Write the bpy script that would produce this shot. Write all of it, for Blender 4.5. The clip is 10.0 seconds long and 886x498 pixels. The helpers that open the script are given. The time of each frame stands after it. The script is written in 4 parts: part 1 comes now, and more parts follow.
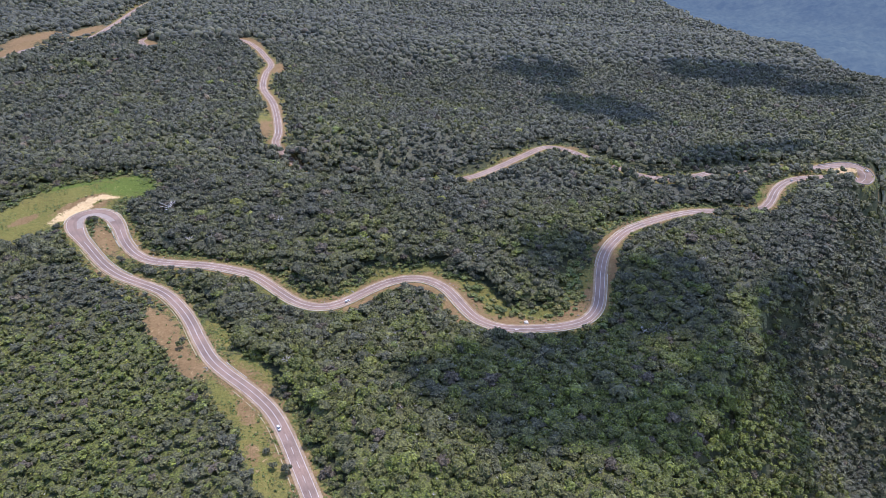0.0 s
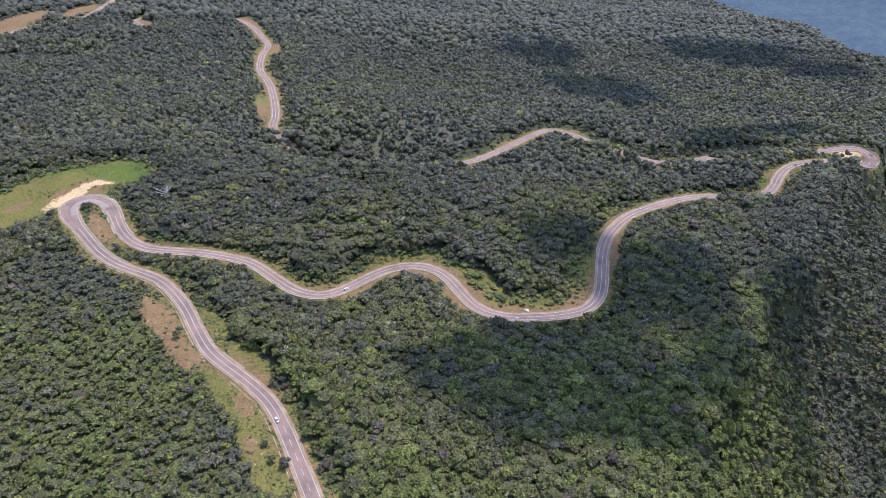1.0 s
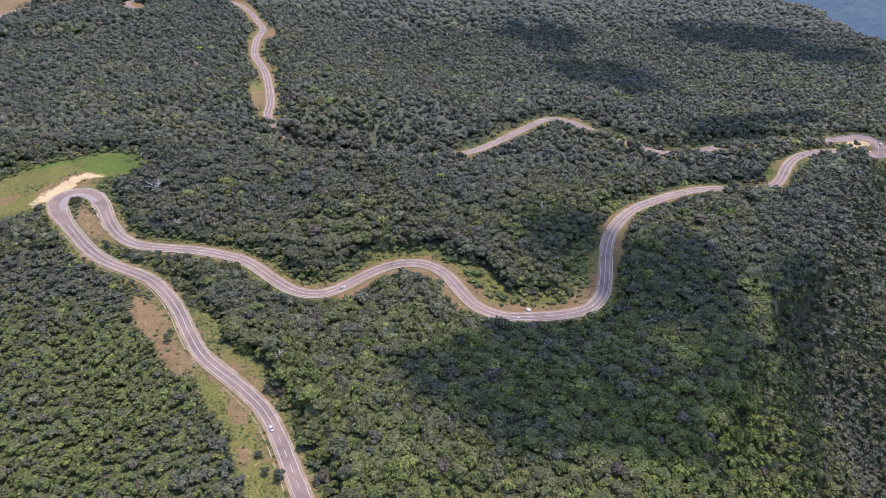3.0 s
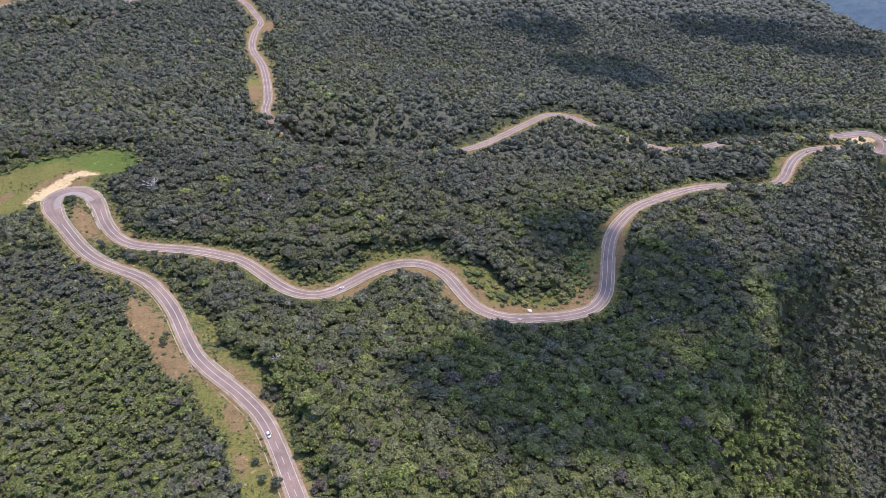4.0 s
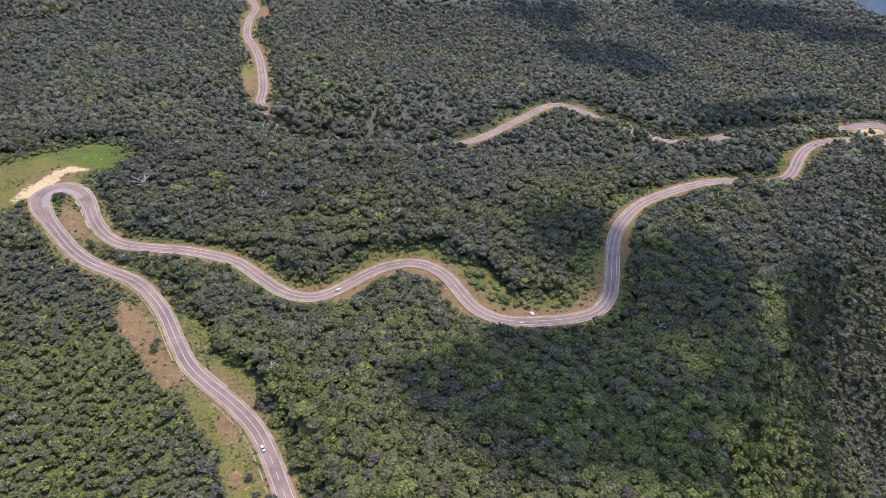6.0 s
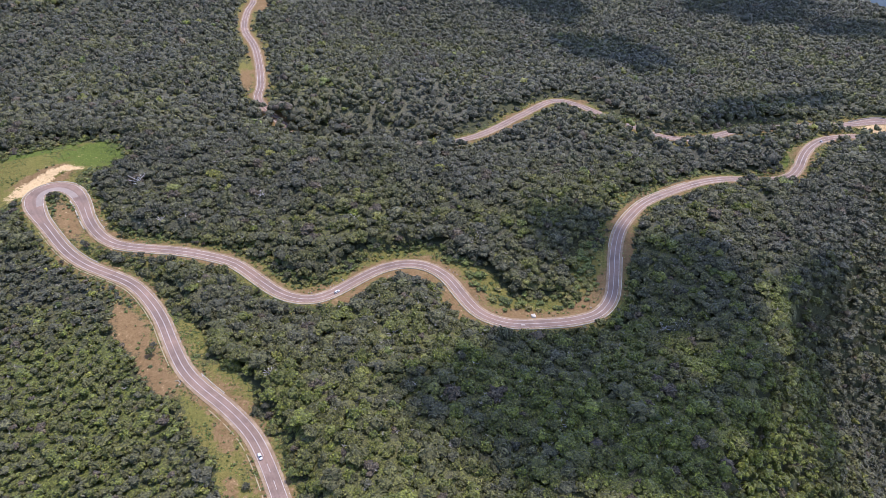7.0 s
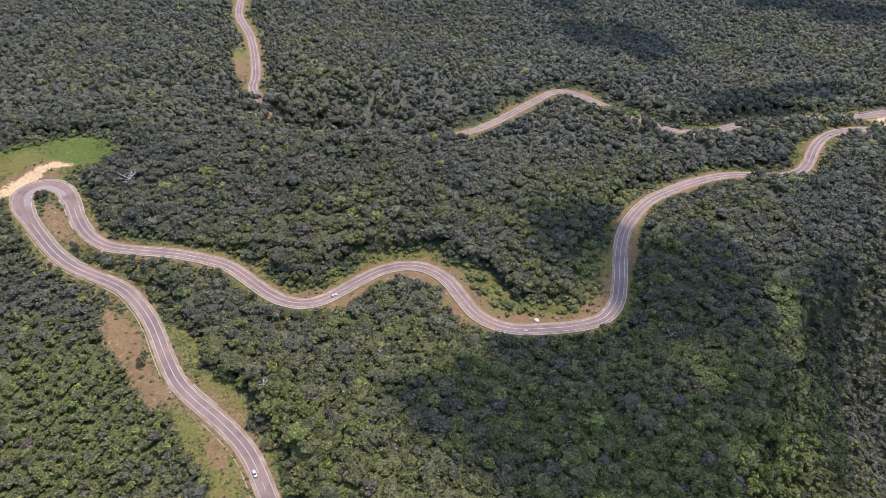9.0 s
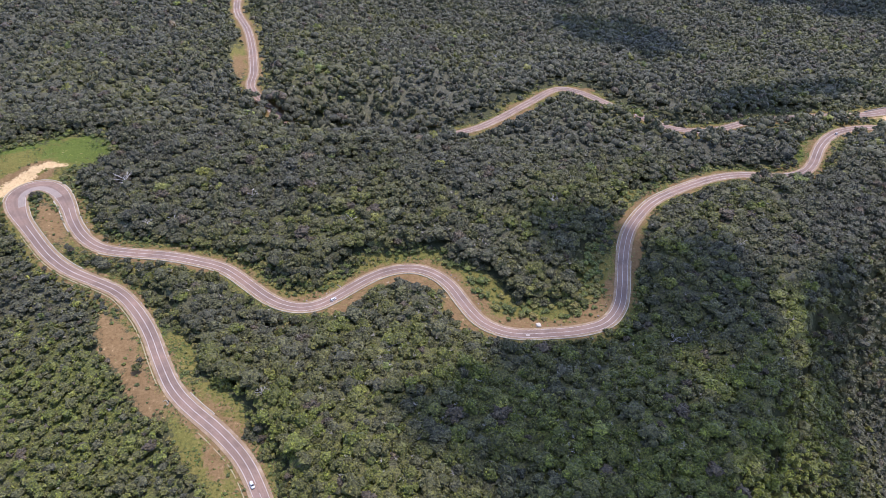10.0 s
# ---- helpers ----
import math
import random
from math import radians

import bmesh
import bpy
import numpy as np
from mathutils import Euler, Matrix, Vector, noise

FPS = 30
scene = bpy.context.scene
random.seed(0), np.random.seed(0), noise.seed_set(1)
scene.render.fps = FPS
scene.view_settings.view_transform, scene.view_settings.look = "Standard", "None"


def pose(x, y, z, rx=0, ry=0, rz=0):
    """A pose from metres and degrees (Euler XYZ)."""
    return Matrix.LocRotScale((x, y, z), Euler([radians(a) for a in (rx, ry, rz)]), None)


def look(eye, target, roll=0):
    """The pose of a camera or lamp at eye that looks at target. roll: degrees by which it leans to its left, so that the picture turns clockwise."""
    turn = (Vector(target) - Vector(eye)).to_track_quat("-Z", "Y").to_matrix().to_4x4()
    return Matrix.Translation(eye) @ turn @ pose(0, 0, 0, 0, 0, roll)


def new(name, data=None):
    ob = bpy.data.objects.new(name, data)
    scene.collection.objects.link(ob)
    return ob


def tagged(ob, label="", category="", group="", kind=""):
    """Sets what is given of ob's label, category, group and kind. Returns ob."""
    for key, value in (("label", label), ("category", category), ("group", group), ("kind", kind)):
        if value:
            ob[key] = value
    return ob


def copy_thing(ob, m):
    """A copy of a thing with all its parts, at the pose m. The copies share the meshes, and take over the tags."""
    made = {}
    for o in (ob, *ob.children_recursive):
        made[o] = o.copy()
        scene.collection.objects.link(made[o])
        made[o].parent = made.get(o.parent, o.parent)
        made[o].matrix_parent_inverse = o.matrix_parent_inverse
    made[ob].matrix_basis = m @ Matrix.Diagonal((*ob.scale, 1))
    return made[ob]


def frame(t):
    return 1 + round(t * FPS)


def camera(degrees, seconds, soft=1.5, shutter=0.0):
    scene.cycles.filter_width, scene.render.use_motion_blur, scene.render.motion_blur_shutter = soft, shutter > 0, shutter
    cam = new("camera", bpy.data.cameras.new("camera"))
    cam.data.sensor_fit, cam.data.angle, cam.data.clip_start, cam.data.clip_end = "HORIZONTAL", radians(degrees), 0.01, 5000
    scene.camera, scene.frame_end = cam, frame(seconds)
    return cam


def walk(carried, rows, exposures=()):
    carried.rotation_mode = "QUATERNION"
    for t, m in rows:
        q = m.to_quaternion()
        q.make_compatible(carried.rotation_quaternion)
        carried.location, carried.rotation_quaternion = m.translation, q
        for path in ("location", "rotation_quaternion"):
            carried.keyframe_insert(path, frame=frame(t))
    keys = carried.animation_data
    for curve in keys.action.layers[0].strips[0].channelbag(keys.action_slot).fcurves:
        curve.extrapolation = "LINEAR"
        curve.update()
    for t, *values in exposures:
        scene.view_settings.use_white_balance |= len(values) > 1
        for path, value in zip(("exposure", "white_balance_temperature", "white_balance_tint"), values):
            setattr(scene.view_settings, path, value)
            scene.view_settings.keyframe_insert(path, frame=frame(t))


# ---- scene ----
cam = camera(65.8, 10.0, soft=0.68)
METRES, EYE, TILT, LEAN, TURN = 95.0, 267.0, -29.0, 0.0, 0.0
ROWS = [
    (0.0, 0.0, 0.0, 0.0, 0.0, 0.0, -0.0),
    (0.5, -0.001, 0.0361, 0.0282, -0.02, -0.89, 0.02),
    (1.0, -0.0026, 0.0729, 0.0571, -0.05, -1.69, 0.03),
    (1.5, -0.0038, 0.1106, 0.0869, -0.09, -2.25, 0.04),
    (2.0, -0.0049, 0.149, 0.1166, -0.11, -2.6, 0.05),
    (2.5, -0.0064, 0.1881, 0.1461, -0.14, -2.95, 0.05),
    (4.0, -0.0098, 0.3042, 0.2343, -0.19, -4.0, 0.06),
    (4.5, -0.0111, 0.3434, 0.2638, -0.21, -4.37, 0.06),
    (5.0, -0.0124, 0.3833, 0.2942, -0.24, -4.74, 0.06),
    (5.5, -0.0137, 0.4233, 0.3246, -0.26, -5.12, 0.06),
    (7.0, -0.0179, 0.5454, 0.4198, -0.3, -6.26, 0.06),
    (7.5, -0.0193, 0.5861, 0.4515, -0.31, -6.64, 0.06),
    (8.0, -0.0212, 0.6268, 0.4829, -0.32, -7.02, 0.06),
    (8.5, -0.0228, 0.6678, 0.5146, -0.34, -7.42, 0.06),
    (9.0, -0.025, 0.7086, 0.5463, -0.36, -7.82, 0.07),
    (9.5, -0.0264, 0.7497, 0.5786, -0.36, -8.19, 0.06),
    (10.0, -0.0284, 0.7914, 0.6105, -0.36, -8.48, 0.04),
]
walk(cam, [(t, pose(0, 0, EYE, TILT, LEAN, TURN) @ pose(METRES * x, METRES * y, METRES * z, 90 + pitch, roll, yaw)) for t, x, y, z, yaw, pitch, roll in ROWS],
     [(0.0, 1.00, 5830, 20), (10.0, 0.92, 6180, 22)])

# ---- world, sun and sky ----
SUN_FROM = Vector((0.25, 0.28, 1.0)).normalized()      # from the ground towards the sun
SUN_UP = math.asin(SUN_FROM.z)
world = bpy.data.worlds.new("world")
scene.world = world
world.use_nodes = True
wn = world.node_tree.nodes
sky = wn.new("ShaderNodeTexSky")
sky.sky_type = "NISHITA"
sky.sun_disc = False
sky.sun_elevation = SUN_UP
sky.sun_rotation = math.atan2(SUN_FROM.x, SUN_FROM.y)
sky.altitude, sky.air_density, sky.dust_density, sky.ozone_density = 900, 1.1, 1.5, 1.2
world.node_tree.links.new(sky.outputs[0], wn["Background"].inputs[0])
wn["Background"].inputs[1].default_value = 0.15
sun = new("sun", bpy.data.lights.new("sun", "SUN"))
sun.data.energy, sun.data.angle, sun.data.color = 2.1, radians(0.53), (1.0, 0.95, 0.88)
sun.matrix_world = look((0, 0, 900), Vector((0, 0, 900)) - SUN_FROM)


# ---- materials ----
def material(name, rough=0.8, spec=0.3):
    m = bpy.data.materials.new(name)
    m.use_nodes = True
    b = m.node_tree.nodes["Principled BSDF"]
    b.inputs["Roughness"].default_value = rough
    b.inputs["Specular IOR Level"].default_value = spec
    return m, m.node_tree, b


def node(nt, kind, **inputs):
    n = nt.nodes.new(kind)
    for k, v in inputs.items():
        n.inputs[k.replace("_", " ")].default_value = v
    return n


def ramp(nt, source, stops):
    r = nt.nodes.new("ShaderNodeValToRGB")
    e = r.color_ramp.elements
    while len(e) < len(stops):
        e.new(0.5)
    for i, (p, c) in enumerate(stops):
        e[i].position, e[i].color = p, (*c, 1)
    nt.links.new(source, r.inputs[0])
    return r.outputs[0]


def noise_node(nt, scale, detail=4, rough=0.6):
    tc = nt.nodes.new("ShaderNodeTexCoord")
    n = node(nt, "ShaderNodeTexNoise", Scale=scale, Detail=detail, Roughness=rough)
    nt.links.new(tc.outputs["Object"], n.inputs["Vector"])
    return n.outputs["Fac"]


def mix(nt, fac, a, b, mode="MIX"):
    m = nt.nodes.new("ShaderNodeMix")
    m.data_type, m.blend_type = "RGBA", mode
    for sock, v in ((m.inputs[0], fac), (m.inputs[6], a), (m.inputs[7], b)):
        if isinstance(v, bpy.types.NodeSocket):
            nt.links.new(v, sock)
        elif isinstance(v, tuple):
            sock.default_value = (*v, 1)
        else:
            sock.default_value = v
    return m.outputs[2]


def calc(nt, op, a, b=0.0, clamp=False):
    m = nt.nodes.new("ShaderNodeMath")
    m.operation, m.use_clamp = op, clamp
    for sock, v in zip(m.inputs, (a, b)):
        if isinstance(v, bpy.types.NodeSocket):
            nt.links.new(v, sock)
        else:
            sock.default_value = v
    return m.outputs[0]


def attribute(nt, name):
    a = nt.nodes.new("ShaderNodeAttribute")
    a.attribute_name = name
    return a.outputs["Fac"]


def bumped(nt, b, height, strength, distance):
    n = node(nt, "ShaderNodeBump", Strength=strength, Distance=distance)
    nt.links.new(height, n.inputs["Height"])
    nt.links.new(n.outputs[0], b.inputs["Normal"])


def foliage(name, stops, speck=1.0):
    """Leaves: the plant's tint value, clump by clump variation, speckle of single leaf masses."""
    m, nt, b = material(name, 0.55, 0.42)
    b.inputs["Sheen Weight"].default_value, b.inputs["Sheen Roughness"].default_value = 0.14, 0.5
    col = ramp(nt, attribute(nt, "tint"), stops)
    geo = nt.nodes.new("ShaderNodeNewGeometry")
    lump = ramp(nt, geo.outputs["Random Per Island"], [(0, (0.66, 0.67, 0.66)), (0.6, (1, 1, 1)), (0.9, (1.32, 1.31, 1.24)), (1, (1.7, 1.68, 1.5))])
    col = mix(nt, 1.0, col, lump, "MULTIPLY")
    fine = noise_node(nt, speck, 3, 0.7)
    col = mix(nt, 1.0, col, ramp(nt, fine, [(0.36, (0.46, 0.48, 0.47)), (0.5, (1, 1, 1)), (0.63, (1.9, 1.88, 1.65))]), "MULTIPLY")
    nt.links.new(col, b.inputs["Base Color"])
    bumped(nt, b, fine, 1.0, 0.6)
    # sunlight that comes through the leaves
    thin = node(nt, "ShaderNodeBsdfTranslucent")
    nt.links.new(mix(nt, 1.0, col, (1.1, 1.2, 0.7), "MULTIPLY"), thin.inputs[0])
    both = nt.nodes.new("ShaderNodeMixShader")
    both.inputs[0].default_value = 0.32
    nt.links.new(b.outputs[0], both.inputs[1])
    nt.links.new(thin.outputs[0], both.inputs[2])
    nt.links.new(both.outputs[0], nt.nodes["Material Output"].inputs[0])
    return m


# grey low end: dull leaves, and the painted haze of far trees
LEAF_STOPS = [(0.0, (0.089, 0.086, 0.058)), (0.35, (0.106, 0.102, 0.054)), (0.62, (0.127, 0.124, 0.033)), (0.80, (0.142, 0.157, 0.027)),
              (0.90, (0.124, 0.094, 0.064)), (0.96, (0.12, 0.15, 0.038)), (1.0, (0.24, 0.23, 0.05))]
LEAVES = foliage("leaves", LEAF_STOPS)
SHRUB = foliage("shrub_leaves", [(0, (0.098, 0.122, 0.030)), (0.6, (0.145, 0.170, 0.040)), (1, (0.24, 0.20, 0.062))], 2.5)


def plain(name, stops, scale, rough=0.85, spec=0.25, bump=0.0, size=0.02):
    m, nt, b = material(name, rough, spec)
    big, fine = noise_node(nt, scale * 0.15, 3), noise_node(nt, scale, 5, 0.7)
    f = calc(nt, "ADD", calc(nt, "MULTIPLY", big, 0.5), calc(nt, "MULTIPLY", fine, 0.5))
    nt.links.new(ramp(nt, f, stops), b.inputs["Base Color"])
    if bump:
        bumped(nt, b, fine, bump, size)
    return m


ASPHALT = plain("asphalt", [(0.32, (0.200, 0.136, 0.104)), (0.5, (0.252, 0.174, 0.136)), (0.68, (0.315, 0.224, 0.178))], 0.9, 0.9, 0.2, 0.3)
WORN = plain("worn_asphalt", [(0.35, (0.27, 0.215, 0.18)), (0.65, (0.35, 0.287, 0.24))], 1.5, 0.9, 0.2, 0.3)
PAINT = plain("road_paint", [(0.36, (0.36, 0.30, 0.26)), (0.6, (0.66, 0.60, 0.53))], 0.5, 0.7)
GRAVEL = plain("gravel", [(0.3, (0.19, 0.128, 0.075)), (0.5, (0.31, 0.22, 0.138)), (0.7, (0.48, 0.37, 0.255))], 1.1, 0.95, 0.1, 0.6, 0.1)
CONCRETE = plain("concrete", [(0.3, (0.33, 0.29, 0.22)), (0.7, (0.58, 0.53, 0.43))], 1.5, 0.9, 0.2, 0.3)
STAINED = plain("stained_concrete", [(0.3, (0.24, 0.20, 0.11)), (0.7, (0.52, 0.45, 0.28))], 0.8, 0.9, 0.2, 0.3)
BARK = plain("bark", [(0.3, (0.10, 0.08, 0.06)), (0.7, (0.25, 0.21, 0.17))], 4, 0.95, 0.1, 0.6)
DEADWOOD = plain("dead_wood", [(0.3, (0.35, 0.32, 0.29)), (0.7, (0.62, 0.58, 0.54))], 4, 0.9, 0.2, 0.4)
GREYWOOD = plain("grey_wood", [(0.3, (0.26, 0.235, 0.19)), (0.7, (0.50, 0.46, 0.39))], 1.0, 0.9, 0.2, 0.4)
BOULDER = plain("pale_rock", [(0.3, (0.45, 0.39, 0.31)), (0.7, (0.74, 0.67, 0.56))], 1.5, 0.9, 0.2, 0.5, 0.1)
ROCK = plain("rock", [(0.3, (0.20, 0.17, 0.15)), (0.7, (0.42, 0.37, 0.33))], 1.5, 0.95, 0.2, 0.6, 0.1)
TYRE = plain("rubber", [(0.3, (0.02, 0.02, 0.02)), (0.7, (0.04, 0.04, 0.04))], 20, 0.8)
GLASS = plain("tinted_glass", [(0.3, (0.015, 0.018, 0.02)), (0.7, (0.03, 0.035, 0.04))], 3, 0.08, 0.6)
STEEL = plain("steel", [(0.3, (0.45, 0.45, 0.46)), (0.7, (0.6, 0.6, 0.62))], 12, 0.35, 0.5)
WHITE_PAINT = plain("white_car_paint", [(0.3, (0.72, 0.72, 0.72)), (0.7, (0.80, 0.80, 0.80))], 2, 0.25, 0.5)
SILVER_PAINT = plain("silver_car_paint", [(0.3, (0.40, 0.41, 0.43)), (0.7, (0.50, 0.51, 0.53))], 2, 0.25, 0.6)
LAMP_RED = plain("red_lens", [(0.3, (0.4, 0.02, 0.02)), (0.7, (0.5, 0.03, 0.03))], 8, 0.2, 0.5)
LAMP_CLEAR = plain("clear_lens", [(0.3, (0.6, 0.6, 0.6)), (0.7, (0.7, 0.7, 0.7))], 8, 0.1, 0.6)
CLOUD = plain("cloud", [(0.3, (0.85, 0.85, 0.86)), (0.7, (0.92, 0.92, 0.92))], 0.02, 1.0, 0.0)

# lighter wheel tracks and darker patches along the lanes
at = ASPHALT.node_tree
ab = at.nodes["Principled BSDF"]
base = ab.inputs["Base Color"].links[0].from_socket
tracks = ramp(at, attribute(at, "across"), [(0.0, (0.86, 0.84, 0.82)), (0.14, (1.04, 1.03, 1.02)), (0.25, (0.95, 0.95, 0.95)), (0.38, (1.06, 1.05, 1.04)), (0.5, (0.88, 0.88, 0.88)), (0.62, (1.05, 1.04, 1.03)),
                                            (0.75, (0.95, 0.95, 0.95)), (0.87, (1.04, 1.03, 1.02)), (1.0, (0.84, 0.82, 0.80))])
patchy = ramp(at, noise_node(at, 0.045, 4, 0.6), [(0.38, (0.82, 0.83, 0.85)), (0.5, (1, 1, 1)), (0.64, (1.14, 1.10, 1.06))])
at.links.new(mix(at, 1.0, mix(at, 1.0, base, tracks, "MULTIPLY"), patchy, "MULTIPLY"), ab.inputs["Base Color"])

# clouds let part of the sunlight through
cl = CLOUD.node_tree
thin = node(cl, "ShaderNodeBsdfTransparent")
blend = cl.nodes.new("ShaderNodeMixShader")
blend.inputs[0].default_value = 0.76
cl.links.new(thin.outputs[0], blend.inputs[1])
cl.links.new(cl.nodes["Principled BSDF"].outputs[0], blend.inputs[2])
cl.links.new(blend.outputs[0], cl.nodes["Material Output"].inputs[0])

# ground: leaf litter under the forest, grass, bare red earth, pale sand
GROUND, nt, b = material("ground", 0.95, 0.1)
g1, g2, g3 = noise_node(nt, 0.05, 5, 0.65), noise_node(nt, 0.6, 5, 0.7), noise_node(nt, 0.17, 4, 0.6)
litter = ramp(nt, g2, [(0.3, (0.045, 0.048, 0.026)), (0.7, (0.10, 0.10, 0.05))])
turf = mix(nt, calc(nt, "ADD", calc(nt, "MULTIPLY", g1, 0.9), 0.2), ramp(nt, g2, [(0.3, (0.070, 0.098, 0.020)), (0.7, (0.150, 0.178, 0.038))]), ramp(nt, g2, [(0.3, (0.140, 0.108, 0.032)), (0.7, (0.255, 0.198, 0.066))]))
earth = mix(nt, g3, ramp(nt, g2, [(0.3, (0.122, 0.070, 0.031)), (0.7, (0.215, 0.130, 0.058))]), ramp(nt, g2, [(0.3, (0.190, 0.122, 0.056)), (0.7, (0.330, 0.222, 0.112))]))
sand = ramp(nt, g2, [(0.3, (0.46, 0.30, 0.145)), (0.7, (0.70, 0.51, 0.28))])
edge = calc(nt, "MULTIPLY", calc(nt, "SUBTRACT", calc(nt, "ADD", g2, g3), 1.0), 1.6)


def mask(name):
    return calc(nt, "MULTIPLY", calc(nt, "SUBTRACT", calc(nt, "ADD", attribute(nt, name), edge), 0.35), 3.0, True)


lush_turf = ramp(nt, g2, [(0.3, (0.074, 0.102, 0.020)), (0.7, (0.140, 0.172, 0.038))])
col = mix(nt, mask("grass"), litter, mix(nt, mask("lush"), turf, lush_turf))
col = mix(nt, mask("soil"), col, earth)
col = mix(nt, mask("sand"), col, sand)
nt.links.new(col, b.inputs["Base Color"])
bumped(nt, b, g2, 0.8, 0.6)


# ---- the shape of the land ----
def bump(x, y, cx, cy, rx, ry):
    return np.exp(-((x - cx) / rx) ** 2 - ((y - cy) / ry) ** 2)
def step(v, a, b):
    u = np.clip((v - a) / (b - a), 0, 1)
    return u * u * (3 - 2 * u)
def soft(v, k):
    return k * np.logaddexp(0, v / k)
def relief(x, y):
    """Height of the bare land without the road bed."""
    z = -5.0 - 0.028 * x
    z = z + 15 * bump(x, y, -310, 570, 150, 95)
    z = z - 14 * bump(x, y, 85, 400, 90, 60)
    z = z - 8 * bump(x, y, -95, 408, 60, 40)
    z = z + 6 * bump(x, y, -40, 545, 170, 55)
    z = z + 14 * bump(x, y, -310, 700, 120, 110)
    z = z + 7 * bump(x, y, 330, 610, 70, 60)
    z = z + 4 * bump(x, y, -140, 335, 50, 35)
    z = z + 5 * bump(x, y, -277, 465, 26, 26)
    z = z + 4 * bump(x, y, -160, 446, 45, 25)
    z = z - 4 * bump(x, y, -45, 440, 42, 30)
    z = z + 4 * bump(x, y, 103, 410, 26, 22)
    # a hollow, then the land sinks behind the far road
    z = z - 30 * bump(x, y, -90, 665, 85, 50)
    z = z - 22 * step(y, 740, 1000) * step(x + 0.25 * (y - 900), -230, 150)
    z = z - 32 * bump(x, y, -70, 1070, 100, 170)
    z = z - 30 * step(y, 1250, 1800) * step(x, -350, -150)
    # the escarpment
    d = 0.8 * (x - 192) - 0.6 * (np.clip(y, 170, 1055) - 350) + 0.12 * np.maximum(y - 1450, 0) + 9 * np.sin(y / 47.0) + 5 * np.sin(y / 21.0 + 1)
    d = d - 16 * bump(x, y, 460, 695, 60, 60)
    z = z - np.minimum(soft(d, 4.0) * 1.6, 330 + 0 * d)
    return z


def relief_rough(x, y):
    r = np.sin(x / 31 + 1.3 * np.sin(y / 44)) * np.sin(y / 27 + 1.1 * np.sin(x / 39 + 2)) * 2.2
    r = r + np.sin(x / 90 + y / 140 + 1) * np.sin(y / 75 - x / 160) * 4.0 * step(y, 560, 900)
    return relief(x, y) + r


# the road's line, leg by leg (x, y)
NEAR_LEG = [(30, -420), (-10, -300), (-30, -180), (-5, -60), (5, 40), (-18, 120), (-42, 180), (-57, 218), (-64.5, 235), (-74, 254), (-86, 277.5), (-97.5, 295.5), (-114, 311.5),
            (-129, 323), (-142.5, 336), (-156, 356.5), (-170.5, 381), (-184, 399), (-200.5, 415), (-220, 425), (-238, 433.5), (-254, 444.5), (-266, 455.5), (-286, 477)]
HAIRPIN = [(-299, 495), (-303, 507), (-298, 515), (-288, 517.5), (-276, 511.5), (-264.5, 497.5), (-253.5, 479.5), (-241.5, 465.5), (-227, 456)]
RIDGE_LEG = [(-208.5, 452), (-182.5, 448.5), (-160, 444), (-142, 440), (-129, 432.5), (-116, 423.5), (-104.5, 417), (-91.5, 414), (-80, 416.5), (-69, 425), (-57.5, 435.5), (-45, 445), (-32.5, 450),
             (-19, 451), (-6, 446), (4.5, 436), (13, 421), (22, 407), (32.5, 400), (46, 397.5), (67, 400), (87.5, 402), (103, 407), (114, 422), (120, 443), (125, 466), (132.5, 489),
             (144, 509), (162, 531), (185, 548), (214, 565), (235, 572)]
LOOKOUT = [(252, 573), (270, 570), (285, 571), (298, 576), (310, 589), (324, 611), (342, 633), (363, 651), (388, 662), (415, 668), (448, 679), (461, 692), (455, 703), (436, 702), (408, 693)]
BACK_LEG = [(378, 688), (345, 682), (306, 673), (282, 667), (262, 657), (240, 650), (216, 652), (202, 660), (189, 674), (176, 688), (162, 701), (139, 726), (116, 734), (84, 701), (51, 667), (24, 649), (-20, 640), (-75, 646), (-130, 667)]
NORTH_LEG = [(-180, 708), (-188, 749), (-204, 814), (-223, 876), (-250, 941), (-263, 1015), (-266, 1066), (-287, 1118), (-314, 1175), (-351, 1227), (-420, 1270), (-490, 1262), (-519, 1205),
             (-481, 1134), (-520, 1060), (-600, 1015), (-667, 1038), (-664, 1131), (-614, 1201), (-617, 1322), (-640, 1567), (-600, 1800)]


def spline(points, gap):
    """A smooth line through the points, sampled about every gap metres."""
    p = np.array([points[0], *points, points[-1]], float)
    p[0], p[-1] = 2 * p[1] - p[2], 2 * p[-2] - p[-3]
    out = []
    for i in range(1, len(p) - 2):
        a, b2, c, d = p[i - 1:i + 3]
        n = max(2, int(np.linalg.norm(c - b2) / gap))
        t = (np.arange(n) / n)[:, None]
        out.append(0.5 * (2 * b2 + (c - a) * t + (2 * a - 5 * b2 + 4 * c - d) * t ** 2 + (3 * b2 - a - 3 * c + d) * t ** 3))
    return np.vstack(out)


def smooth(v, n):
    k = np.ones(n) / n
    return np.convolve(np.pad(v, n // 2, mode="edge"), k, "valid")[:len(v)]


